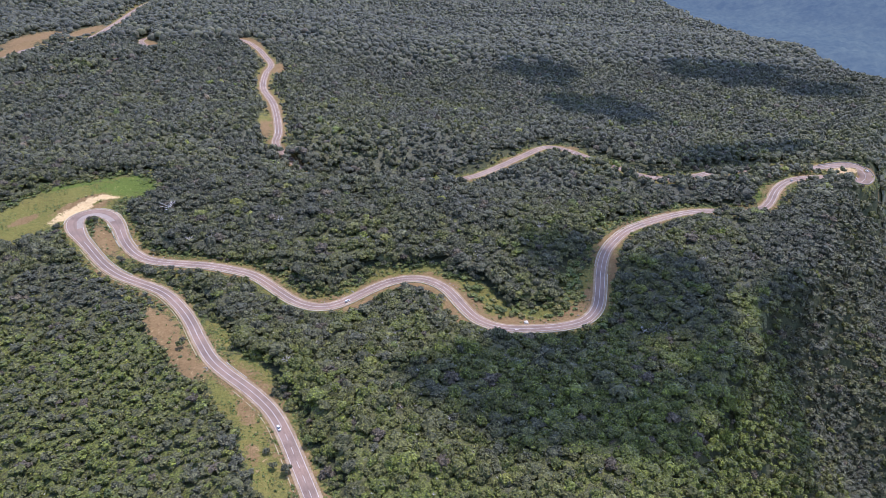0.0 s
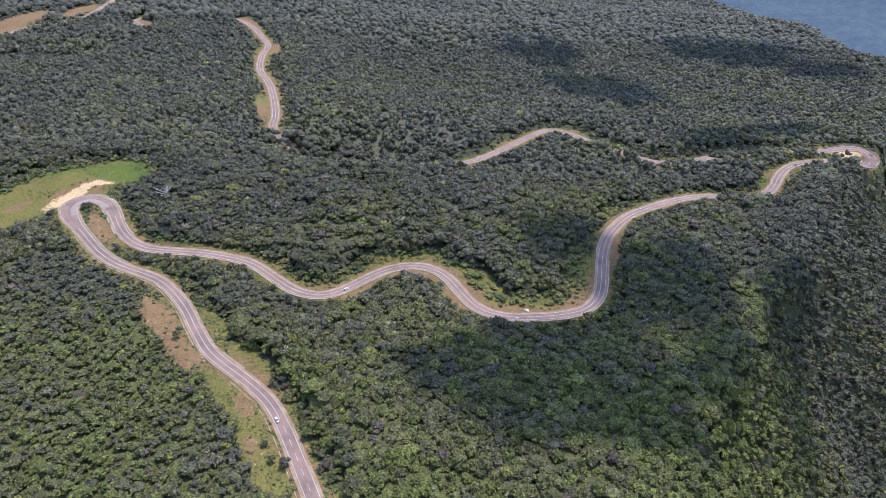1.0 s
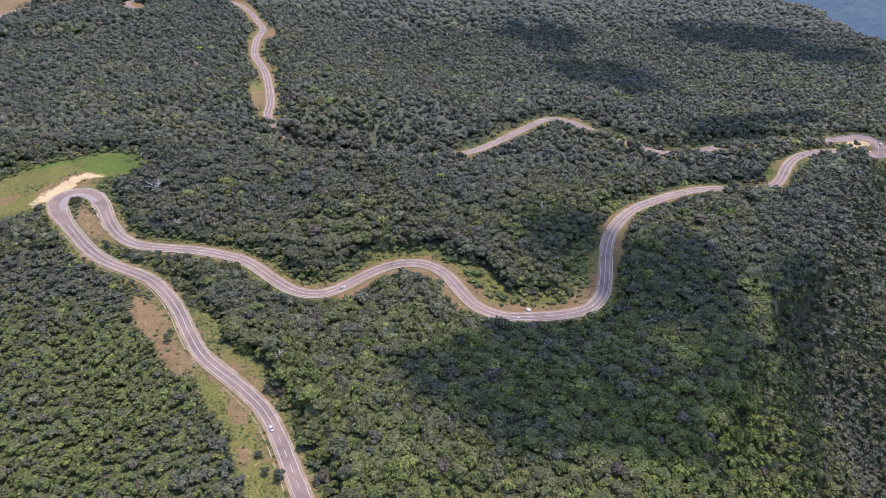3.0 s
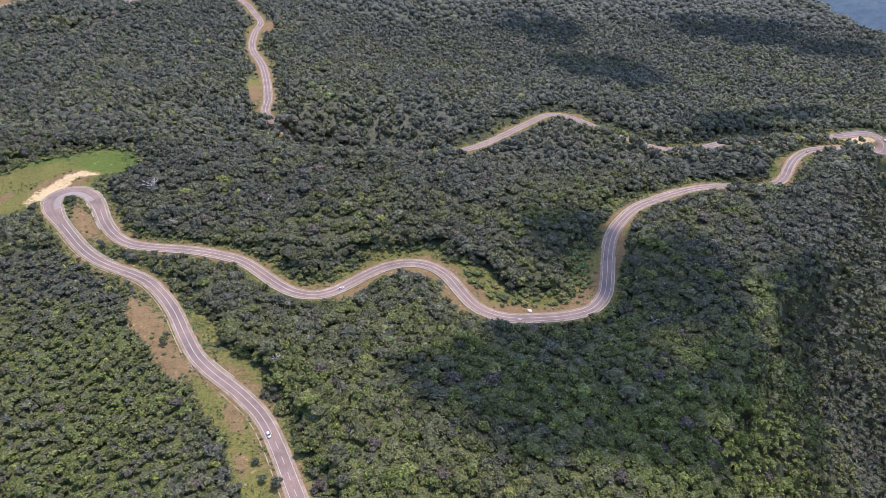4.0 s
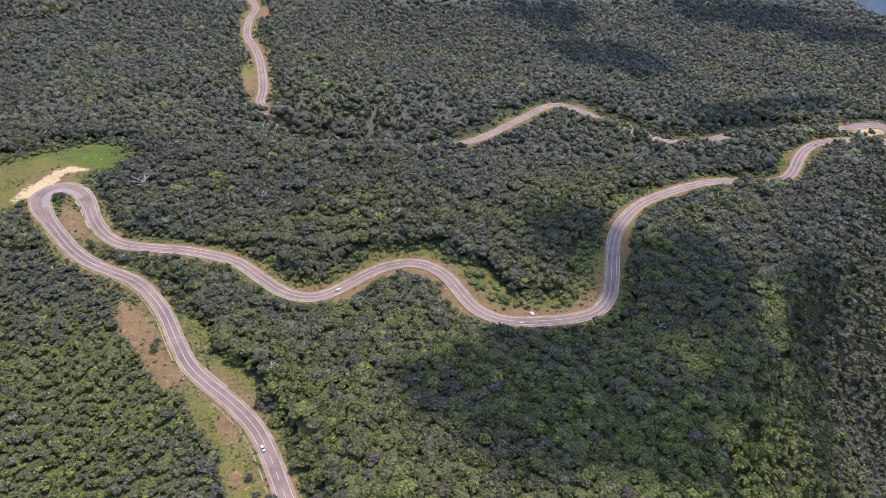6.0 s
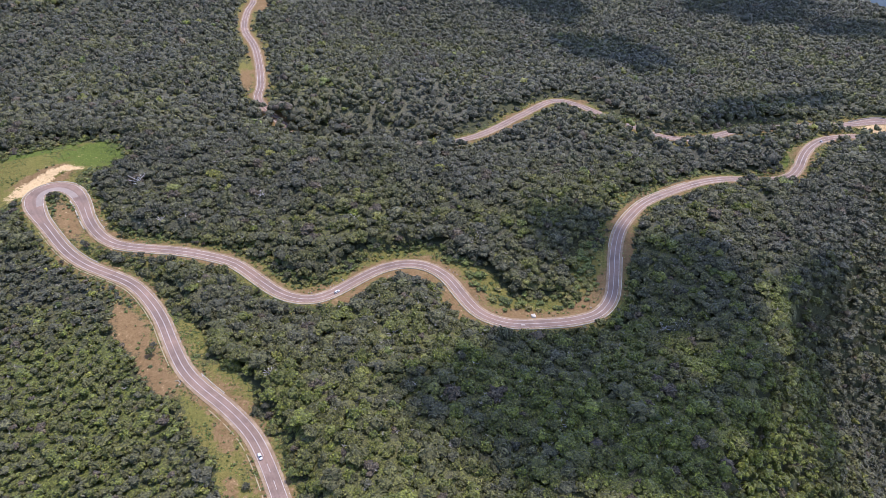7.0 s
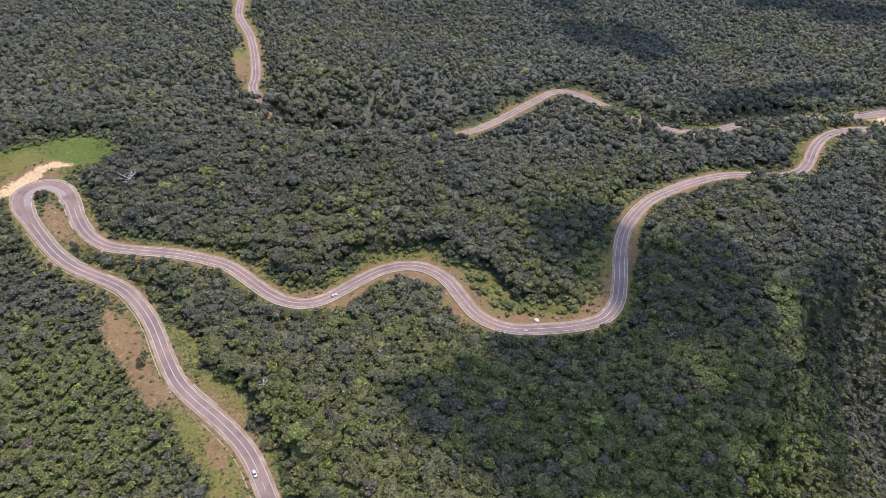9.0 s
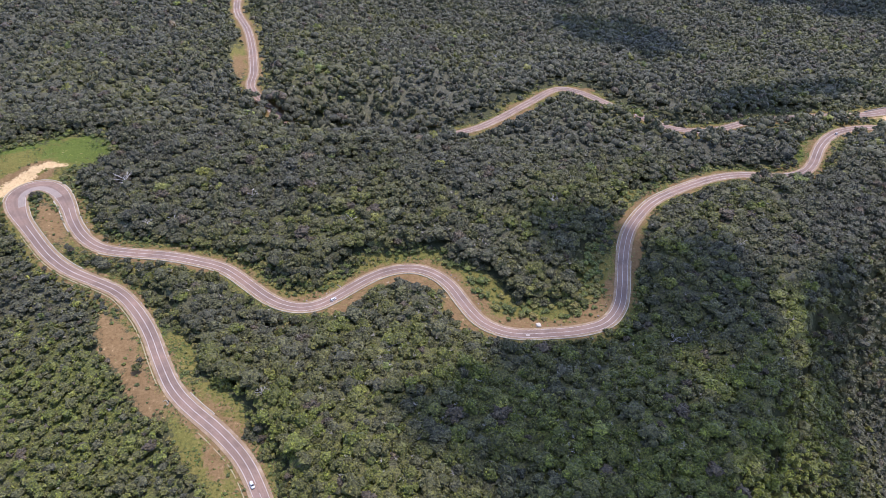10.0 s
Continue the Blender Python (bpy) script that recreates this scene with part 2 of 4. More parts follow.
LINE = spline(NEAR_LEG + HAIRPIN + RIDGE_LEG + LOOKOUT + BACK_LEG + NORTH_LEG, 2.5)
LINE = np.column_stack([smooth(LINE[:, 0], 5), smooth(LINE[:, 1], 5)])
BED = smooth(relief(LINE[:, 0], LINE[:, 1]), 11)
TAN = np.gradient(LINE, axis=0)
TAN /= np.linalg.norm(TAN, axis=1)[:, None]
SIDE = np.column_stack([-TAN[:, 1], TAN[:, 0]])          # to the left of the way up
HALF = 3.65 + 3.4 * bump(LINE[:, 0], LINE[:, 1], -294, 505, 24, 24) + 4.2 * bump(LINE[:, 0], LINE[:, 1], 456, 693, 30, 26)


def near_road(x, y):
    """Distance to the road, and the bed's height at the nearest place, and its index."""
    d, k = np.empty(len(x)), np.empty(len(x), int)
    for i in range(0, len(x), 20000):
        q = (x[i:i + 20000, None] - LINE[None, :, 0]) ** 2 + (y[i:i + 20000, None] - LINE[None, :, 1]) ** 2
        k[i:i + 20000] = q.argmin(1)
        d[i:i + 20000] = np.sqrt(q.min(1))
    return d, BED[k], k


def ground_height(x, y, d=None, bed=None):
    x, y = np.atleast_1d(np.asarray(x, float)), np.atleast_1d(np.asarray(y, float))
    if d is None:
        d, bed, _ = near_road(x, y)
    w = 1 - step(d, 9.5, 24)
    return relief_rough(x, y) * (1 - w) + bed * w


# clearings: kind, x, y, radius along, radius across, turn in degrees
CLEARINGS = [("lush", -276, 562, 30, 18, 15), ("lush", -322, 562, 30, 8, 30), ("lush", 312, 610, 24, 5, 55), ("soil", -300, 524, 20, 4, 42), ("soil", -309, 529, 23, 4.5, 47), ("soil", -345, 505, 12, 5, 50), ("grass", -325, 525, 62, 34, 35), ("grass", -288, 556, 34, 24, 20), ("grass", -350, 490, 34, 18, 60),
             ("sand", -311, 514, 17, 7, 50), ("sand", -303, 531, 17, 3.2, 46), ("sand", -289, 540, 9, 2.2, 14),
             ("soil", -186, 372, 30, 9, 127), ("soil", -160, 338, 26, 8, 130), ("grass", -122, 304, 34, 10, 125), ("soil", -112, 294, 13, 4, 120), ("grass", -96, 262, 36, 9, 115),
             ("soil", -100, 262, 10, 3, 115), ("grass", -148, 366, 22, 7, 128), ("grass", -116, 328, 22, 7, 135), ("soil", -268, 478, 26, 7, 125), ("grass", -250, 466, 14, 5, 130),
             ("soil", -82, 420, 20, 9, 20), ("grass", -72, 430, 24, 9, 30), ("soil", -50, 438, 18, 6, 45), ("grass", -30, 453, 32, 8, 5), ("soil", 0, 446, 16, 6, -30),
             ("grass", 14, 440, 18, 8, -50), ("soil", 22, 424, 14, 6, -55), ("soil", 52, 405, 36, 8, 2), ("soil", 96, 416, 18, 10, 35), ("grass", 104, 448, 30, 13, 78), ("grass", 58, 414, 36, 10, 5), ("grass", 30, 432, 24, 11, -52),
             ("soil", 112, 436, 18, 6, 75), ("soil", -18, 438, 30, 8, 0), ("soil", -60, 418, 15, 6, 42), ("soil", 10, 410, 20, 6, -60), ("grass", -80, 430, 26, 7, 32), ("grass", -28, 462, 30, 5, 3), ("grass", 28, 430, 20, 6, -55), ("soil", -155, 438, 22, 4, -10), ("soil", -92, 393, 12, 4, 0),
             ("soil", 135, 470, 26, 4, 72), ("grass", 146, 540, 18, 5, 45), ("soil", 150, 526, 34, 4, 52), ("soil", 200, 563, 26, 4, 28), ("grass", -345, 482, 30, 12, 50), ("grass", 428, 686, 28, 9, 8), ("grass", 308, 606, 22, 5, 54), ("soil", 478, 700, 12, 10, 0), ("sand", 432, 689, 16, 4.5, 14),
             ("grass", -211, 782, 38, 9, 104), ("soil", -206, 762, 30, 6, 104), ("soil", -252, 1050, 30, 9, 95), ("soil", -335, 1215, 40, 14, 125),
             ("soil", -690, 1180, 70, 26, 80), ("soil", -685, 1100, 60, 16, 85), ("soil", -640, 1260, 60, 16, 85), ("soil", -490, 1172, 40, 12, 110), ("soil", 60, 662, 40, 5, 45), ("soil", 130, 733, 25, 6, 0)]


def covers(x, y, kind):
    out = np.zeros(len(x))
    for k, cx, cy, ra, rb, turn in CLEARINGS:
        if k == kind:
            c, s = math.cos(radians(turn)), math.sin(radians(turn))
            u, v = ((x - cx) * c + (y - cy) * s) / ra, (-(x - cx) * s + (y - cy) * c) / rb
            out = np.maximum(out, np.clip(1.6 - 1.1 * np.sqrt(u * u + v * v), 0, 1))
    return out


# ---- helpers for building ----
def mesh_from(name, verts, faces, mats, index=None, tint=None, smooth_faces=True):
    """A mesh from arrays: verts (n, 3), faces (m, 3 or 4)."""
    faces = np.asarray(faces)
    me = bpy.data.meshes.new(name)
    k = faces.shape[1]
    me.vertices.add(len(verts))
    me.vertices.foreach_set("co", np.asarray(verts, np.float32).ravel())
    me.loops.add(faces.size)
    me.loops.foreach_set("vertex_index", faces.astype(np.int32).ravel())
    me.polygons.add(len(faces))
    me.polygons.foreach_set("loop_start", np.arange(0, faces.size, k, dtype=np.int32))
    me.polygons.foreach_set("use_smooth", np.broadcast_to(smooth_faces, len(faces)).copy())
    for m in mats:
        me.materials.append(m)
    if index is not None:
        me.polygons.foreach_set("material_index", np.asarray(index, np.int32))
    if tint is not None:
        me.attributes.new("tint", "FLOAT", "POINT").data.foreach_set("value", np.asarray(tint, np.float32))
    me.update(calc_edges=True)
    return me


def part(name, me, parent, label=""):
    ob = new(name, me)
    ob.parent = parent
    return tagged(ob, label)


def bm_mesh(name, bm, mat, smooth_faces=False):
    me = bpy.data.meshes.new(name)
    for f in bm.faces:
        f.smooth = smooth_faces
    bm.to_mesh(me)
    bm.free()
    me.materials.append(mat)
    return me


def strip(name, mat, parent, lo, hi, off0, off1, bottom, top, label="", kind="", cols=1):
    """A band along the road between two offsets from its middle line (numbers or one for each sample), with thickness."""
    k = np.arange(lo, hi)
    o0, o1 = np.broadcast_to(off0, len(LINE))[k], np.broadcast_to(off1, len(LINE))[k]
    a, c = LINE[k] + SIDE[k] * o0[:, None], LINE[k] + SIDE[k] * o1[:, None]
    z = BED[k]
    n = len(k)
    rows = [np.column_stack([a, z + bottom])] + [np.column_stack([a + (c - a) * q / cols, z + top]) for q in range(cols + 1)] + [np.column_stack([c, z + bottom])]
    verts = np.vstack(rows)
    i, last = np.arange(n - 1), (cols + 2) * n
    faces = np.vstack([np.column_stack([i + r * n, i + 1 + r * n, i + 1 + (r + 1) * n, i + (r + 1) * n]) for r in range(cols + 2)])
    caps = np.array([[0, n, (cols + 1) * n, last], [n - 1, last + n - 1, last - 1, 2 * n - 1]])
    me = mesh_from(name, verts, np.vstack([faces, caps])[:, ::-1], [mat], smooth_faces=False)
    if cols > 1:
        across = np.repeat(np.concatenate([[0], np.arange(cols + 1) / cols, [1]]), n)
        me.attributes.new("across", "FLOAT", "POINT").data.foreach_set("value", across.astype(np.float32))
    ob = part(name, me, parent, label)
    return tagged(ob, kind=kind)


def index_near(x, y):
    return int(((LINE - np.array([x, y])) ** 2).sum(1).argmin())


# ---- ground: one sheet to the horizon ----
def spaced(*runs):
    out = []
    for a, b2, s in runs:
        out.append(np.arange(a, b2, s))
    return np.concatenate(out)


gx = spaced((-4800, -1200, 240), (-1200, -720, 30), (-720, -380, 7), (-380, 500, 3.4), (500, 800, 10), (800, 1400, 40), (1400, 4801, 240))
gy = spaced((-1800, -450, 150), (-450, 180, 6), (180, 780, 3.4), (780, 1300, 8), (1300, 2600, 25), (2600, 4801, 200))
GX, GY = np.meshgrid(gx, gy)
fx, fy = GX.ravel(), GY.ravel()
gd, gbed, gk = near_road(fx, fy)
gz = ground_height(fx, fy, gd, gbed)
i, j = np.meshgrid(np.arange(len(gx) - 1), np.arange(len(gy) - 1))
q = (j * len(gx) + i).ravel()
ground = new("ground", mesh_from("ground", np.column_stack([fx, fy, gz]), np.column_stack([q, q + 1, q + 1 + len(gx), q + len(gx)]), [GROUND]))
tagged(ground, "forested hillside ground with red earth cuts and grassy clearings", "ground", kind="structure")
wander = 1 + 0.45 * np.sin(fx / 17 + 2 * np.sin(fy / 23)) * np.sin(fy / 14 + fx / 40)
verge = np.clip(1.35 - gd / (9.2 * wander), 0, 1)
turfy = np.clip(1.5 - gd / (12.0 * wander), 0, 1)
for name, v in (("grass", np.maximum(covers(fx, fy, "grass"), turfy)), ("soil", np.maximum(covers(fx, fy, "soil"), verge)), ("sand", covers(fx, fy, "sand")), ("lush", covers(fx, fy, "lush"))):
    ground.data.attributes.new(name, "FLOAT", "POINT").data.foreach_set("value", v.astype(np.float32))

# ---- road ----
road = tagged(new("road"), "winding two-lane asphalt mountain road with white lines", "road", kind="structure")
N = len(LINE)
strip("asphalt", ASPHALT, road, 0, N, -HALF, HALF, -0.4, 0.28, cols=10)
strip("shoulder", GRAVEL, road, 0, N, -HALF - 1.5, -HALF - 0.003, -0.4, 0.22, "pale gravel shoulder")
strip("shoulder", GRAVEL, road, 0, N, HALF + 0.003, HALF + 1.5, -0.4, 0.22, "pale gravel shoulder")
for s in (-1, 1):
    strip("edge_line", PAINT, road, 0, N, s * (HALF - 0.36) - 0.13, s * (HALF - 0.36) + 0.13, 0.26, 0.315, "white edge line")
dash_end, apex0, apex1 = index_near(-89, 281), index_near(-282, 473), index_near(-262, 494)
for k in range(0, dash_end, 4):
    strip("lane_dash", PAINT, road, k, k + 3, -0.12, 0.12, 0.26, 0.315)
strip("centre_line", PAINT, road, dash_end, apex0, -0.15, 0.15, 0.26, 0.315, "pale solid centre line")
strip("centre_line", PAINT, road, apex1, N, -0.15, 0.15, 0.26, 0.315, "pale solid centre line")


# ---- forest ----
def ico(sub, squash, lump, seed, floor_cut=-0.35):
    """One lumpy leaf mass: unit radius, open below."""
    bm = bmesh.new()
    bmesh.ops.create_icosphere(bm, subdivisions=sub, radius=1)
    r = random.Random(seed)
    off = Vector((r.uniform(0, 50), r.uniform(0, 50), r.uniform(0, 50)))
    for v in bm.verts:
        v.co *= 1 + lump * noise.noise(v.co * 1.7 + off) * 1.6
        v.co.z *= squash
    bmesh.ops.rotate(bm, verts=bm.verts, matrix=Euler((0, 0, r.uniform(0, 6))).to_matrix())
    bmesh.ops.delete(bm, geom=[f for f in bm.faces if f.calc_center_median().z < floor_cut * squash], context="FACES")
    bmesh.ops.delete(bm, geom=[v for v in bm.verts if not v.link_faces], context="VERTS")
    bmesh.ops.triangulate(bm, faces=bm.faces)
    bm.verts.index_update()
    v = np.array([x.co for x in bm.verts])
    f = np.array([[x.index for x in t.verts] for t in bm.faces])
    bm.free()
    return v, f


def joined(bits):
    vs, fs, n = [], [], 0
    for v, f in bits:
        vs.append(v)
        fs.append(f + n)
        n += len(v)
    return np.vstack(vs), np.vstack(fs)


def crown(seed, lobes, clumps, size=0.2):
    """A broad tree crown: leaf masses heaped on a dome, each covered with pointed leaf clumps. Unit radius, base at z = 0."""
    r = random.Random(seed)
    bits, mounds = [], []
    for k in range(lobes):
        a = 2.4 * k + r.uniform(-0.4, 0.4)
        q = 0.0 if k == 0 else r.uniform(0.36, 0.76)
        s = 0.56 if k == 0 else r.uniform(0.32, 0.48)
        c = np.array([q * math.cos(a), q * math.sin(a), 0.58 * (1 - 0.75 * q * q) + r.uniform(-0.08, 0.08)])
        flat = r.uniform(0.68, 0.9)
        v, f = ico(1, flat, 0.2, seed * 31 + k, -0.2)
        bits.append((v * s * 0.94 + c, f))
        mounds += [(c, s, flat)] * max(1, round(12 * s * s))
    for k in range(clumps):
        c, s, flat = mounds[k % len(mounds)]
        a, up = r.uniform(0, 6.2832), r.uniform(-0.05, 1.0)
        n = Vector((math.cos(a) * math.sqrt(1 - up * up), math.sin(a) * math.sqrt(1 - up * up), up))
        p = c + np.array((n.x, n.y, n.z * flat)) * s * r.uniform(0.86, 1.02)
        m = (n + Vector((r.uniform(-0.35, 0.35), r.uniform(-0.35, 0.35), r.uniform(0, 0.5)))).to_track_quat("Z", "Y").to_matrix()
        w, t = size * r.uniform(0.65, 1.3), r.uniform(0, 2.1)
        ring = [(w * r.uniform(0.8, 1.2) * math.cos(t + g), w * r.uniform(0.8, 1.2) * math.sin(t + g), -0.25 * w) for g in (0, 2.09, 4.19)]
        v = np.array([p + np.array(m @ Vector(x)) for x in (*ring, (0, 0, w * r.uniform(0.45, 0.9)))])
        bits.append((v, np.array([[0, 1, 3], [1, 2, 3], [2, 0, 3]])))
    v, f = joined(bits)
    return v, f, np.arange(len(f)) < len(f) - 3 * clumps


def palm(seed):
    """A palm head: arched fronds round one point."""
    r = random.Random(seed)
    bits = []
    for k in range(11):
        a = 0.571 * k + r.uniform(-0.15, 0.15)
        up, w, reach = r.uniform(0.2, 0.75), r.uniform(0.10, 0.16), r.uniform(0.85, 1.15)
        v = []
        for u in (0.02, 0.4, 0.75, 1.0):
            x, z, hw = u * reach, 0.75 + up * u - (up + 0.45) * u * u, w * (0.35 + 1.6 * u * (1.05 - u))
            for s in (-1, 1):
                v.append((x * math.cos(a) - s * hw * math.sin(a), x * math.sin(a) + s * hw * math.cos(a), z - (0.04 if s > 0 else 0)))
        f = []
        for i2 in range(3):
            q2 = i2 * 2
            f += [[q2, q2 + 2, q2 + 3], [q2, q2 + 3, q2 + 1]]
        bits.append((np.array(v), np.array(f)))
    return joined(bits)


def scatter(x0, x1, y0, y1, gap, seed):
    rng = np.random.default_rng(seed)
    X, Y = np.meshgrid(np.arange(x0, x1, gap), np.arange(y0, y1, gap))
    X = X + (np.arange(X.shape[0]) % 2)[:, None] * gap * 0.5
    x = X.ravel() + rng.uniform(-0.55, 0.55, X.size) * gap
    y = Y.ravel() + rng.uniform(-0.55, 0.55, X.size) * gap
    keep = np.abs(x) < np.where(y < 640, np.maximum(75 + 0.74 * y, 200), 170 + 0.59 * y)
    return x[keep], y[keep], rng


def tall(x, y):
    """Where full-grown trees stand close to the road: x, y, radius."""
    out = np.zeros(len(x))
    for cx, cy, r, *part_way in ((262, 556, 15, 0.62), (284, 557, 13, 0.62), (408, 654, 16), (326, 642, 15, 0.6), (358, 670, 13, 0.6), (-20, 625, 30), (-75, 630, 45), (-130, 645, 45), (-160, 676, 24, 1.0), (290, 654, 14, 0.84), (330, 664, 20, 0.66), (385, 676, 24, 0.66), (232, 640, 18, 0.84), (195, 654, 14, 0.84), (172, 676, 12, 0.84), (-150, 662, 40), (-170, 688, 18, 0.85), (-380, 1232, 40), (-440, 1245, 45), (-500, 1235, 40), (-505, 1085, 45), (-560, 1025, 45), (-625, 1010, 40)):
        out = np.maximum(out, np.clip(2 - 1.2 * np.hypot(x - cx, y - cy) / r, 0, 1) * (part_way[0] if part_way else 1))
    return out


def open_land(x, y):
    return np.maximum(np.maximum(covers(x, y, "grass"), covers(x, y, "soil")), covers(x, y, "sand"))


def plant(name, label, templates, choice, x, y, z, radius, height, spin, tint, mat, category="forest", soft_masses=False):
    """All the plants of one belt as one mesh."""
    vs, fs, ts, rs, n = [], [], [], [], 0
    for t, (tv, tf, *rounded) in enumerate(templates):
        k = np.nonzero(choice == t)[0]
        if not len(k):
            continue
        c, s = np.cos(spin[k])[:, None], np.sin(spin[k])[:, None]
        vx = (tv[None, :, 0] * c - tv[None, :, 1] * s) * radius[k][:, None] + x[k][:, None]
        vy = (tv[None, :, 0] * s + tv[None, :, 1] * c) * radius[k][:, None] + y[k][:, None]
        vz = tv[None, :, 2] * height[k][:, None] + z[k][:, None]
        vs.append(np.stack([vx, vy, vz], 2).reshape(-1, 3))
        fs.append((tf[None] + (np.arange(len(k)) * len(tv))[:, None, None] + n).reshape(-1, 3))
        ts.append(np.repeat(tint[k], len(tv)))
        rs.append(np.tile(rounded[0] if rounded and soft_masses else np.zeros(len(tf), bool), len(k)))
        n += len(k) * len(tv)
    ob = new(name, mesh_from(name, np.vstack(vs), np.vstack(fs), [mat], tint=np.concatenate(ts), smooth_faces=np.concatenate(rs)))
    return tagged(ob, label, category, kind="stuff")


def leaf_tints(x, y, rng, scrub=False):
    """Tints: patches of like trees, single odd ones, far haze put in as grey."""
    # step(y) terms grey the far trees to imitate haze; step(x) darkens the slope
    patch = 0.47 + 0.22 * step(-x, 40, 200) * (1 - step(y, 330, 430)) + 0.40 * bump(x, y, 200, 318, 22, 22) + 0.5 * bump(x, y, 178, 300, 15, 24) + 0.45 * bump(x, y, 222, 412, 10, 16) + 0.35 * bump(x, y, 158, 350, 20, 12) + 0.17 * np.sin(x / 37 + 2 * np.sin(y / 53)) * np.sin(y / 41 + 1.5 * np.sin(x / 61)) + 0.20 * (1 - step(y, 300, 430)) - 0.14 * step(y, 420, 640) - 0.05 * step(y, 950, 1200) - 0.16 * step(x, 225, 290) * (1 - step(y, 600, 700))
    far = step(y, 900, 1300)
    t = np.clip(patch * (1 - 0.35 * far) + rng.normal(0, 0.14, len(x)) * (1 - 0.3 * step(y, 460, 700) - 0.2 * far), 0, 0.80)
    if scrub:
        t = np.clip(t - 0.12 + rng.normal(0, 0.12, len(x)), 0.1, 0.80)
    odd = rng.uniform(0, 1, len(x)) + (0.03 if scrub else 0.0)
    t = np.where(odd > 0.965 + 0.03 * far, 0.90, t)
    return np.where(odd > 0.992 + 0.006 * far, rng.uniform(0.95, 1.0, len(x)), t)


NEAR_CROWNS = [crown(k, 5, 52, 0.17) for k in range(8)] + [crown(20 + k, 6, 48, 0.17) for k in range(4)] + [palm(5), palm(6)]
SCRUB_CROWNS = [crown(300 + k, 2, 16, 0.26) for k in range(8)] + [palm(11)]
SLOPE_CROWNS = [crown(330 + k, 3, 15, 0.23) for k in range(8)] + [palm(12)]
for v, *_ in SLOPE_CROWNS:
    v[:, :2] *= 1.2
    v[:, 2] *= 1.25
MID_CROWNS = [crown(40 + k, 3, 11, 0.20) for k in range(8)] + [palm(9)]
FAR_CROWNS = [crown(70 + k, 1, 1, 0.24) for k in range(8)]
for v, *_ in FAR_CROWNS:
    v[:, :2] *= 1.25
    v[:, 2] *= 1.2

def in_scrub(x, y, k):
    """The low scrub forest west of the near leg."""
    west = ((x - LINE[k, 0]) * SIDE[k, 0] + (y - LINE[k, 1]) * SIDE[k, 1]) > 0
    return west & (k < index_near(-269, 462)) & (y < 480)


def on_slope(x, y):
    d = 0.8 * (x - 192) - 0.6 * (y - 350)
    return (d > 0) & (d < 150) & (y < 640)


def belt(name, label, y0, y1, gap, temps, seed, palms, where):
    x, y, rng = scatter(-1950, 1950, y0, y1, gap, seed)
    d, bed, k = near_road(x, y)
    free = open_land(x, y)
    close = tall(x, y)
    north = (k > index_near(-253, 479)) & (k < index_near(235, 572)) & (((x - LINE[k, 0]) * SIDE[k, 0] + (y - LINE[k, 1]) * SIDE[k, 1]) > 0)
    keep = (d > HALF[k] + 4.5 + 4.5 * north - 3.3 * close + rng.uniform(0, 3, len(x)) * (1 - close)) & (free < rng.uniform(0.35, 0.6, len(x)))
    scrub, slope = in_scrub(x, y, k), on_slope(x, y)
    keep &= scrub if where == "scrub" else slope if where == "slope" else ~(scrub | slope)
    x, y, d, bed, free = x[keep], y[keep], d[keep], bed[keep], free[keep]
    z = ground_height(x, y, d, bed)
    size = np.clip(rng.lognormal(-0.06, 0.42, len(x)), 0.42, 1.85)
    size = np.where(y > 600, np.clip(size, 0.55, 1.45), size)
    young = np.maximum(np.clip((d - 4) / 20, 0.28, 1), tall(x, y))
    rad = gap * 0.77 * size * (0.55 + 0.45 * young) * (1 + 0.4 * np.clip(tall(x, y) * 2 - 1, 0, 1) * (y > 600))
    top = (5.5 + 3.0 * size + rng.uniform(-1, 1.5, len(x))) * young * (1 + 0.7 * tall(x, y))
    if where == "scrub":
        top = top * 0.62
    top = top * (1 - 0.65 * np.clip(free / 0.4, 0, 1))
    choice = rng.integers(0, palms, len(x))
    if palms < len(temps):
        choice = np.where(rng.uniform(0, 1, len(x)) < 0.04, palms + choice % (len(temps) - palms), choice)
        rad = np.where(choice >= palms, np.minimum(rad, 3.0), rad)
    deep = rad * rng.uniform(0.7, 1.35, len(x)) * (1 + 0.15 * step(y, 550, 700))
    if where == "scrub":
        deep = deep * 0.78
    plant(name, label, temps, choice, x, y, z + top - deep, rad, deep, rng.uniform(0, 6.28, len(x)), leaf_tints(x, y, rng, where == "scrub"), LEAVES, soft_masses=y0 >= 600)


belt("lower_forest", "dense green forest canopy below the road", -90, 196, 8.5, MID_CROWNS, 4, 8, "")
belt("scrub_forest", "low yellowish green scrub forest beside the road", 196, 480, 3.9, SCRUB_CROWNS, 5, 8, "scrub")
belt("slope_forest", "green forest clinging to the steep escarpment", 150, 640, 4.1, SLOPE_CROWNS, 6, 8, "slope")
belt("near_forest", "dense dark green broadleaf forest canopy with palms", 196, 600, 5.5, NEAR_CROWNS, 1, 12, "")
belt("middle_forest", "dense dark green forest canopy on the plateau", 600, 1200, 7.5, MID_CROWNS, 2, 8, "")
belt("far_forest", "distant dark green forest on falling land", 1200, 2120, 10.2, FAR_CROWNS, 3, 8, "")


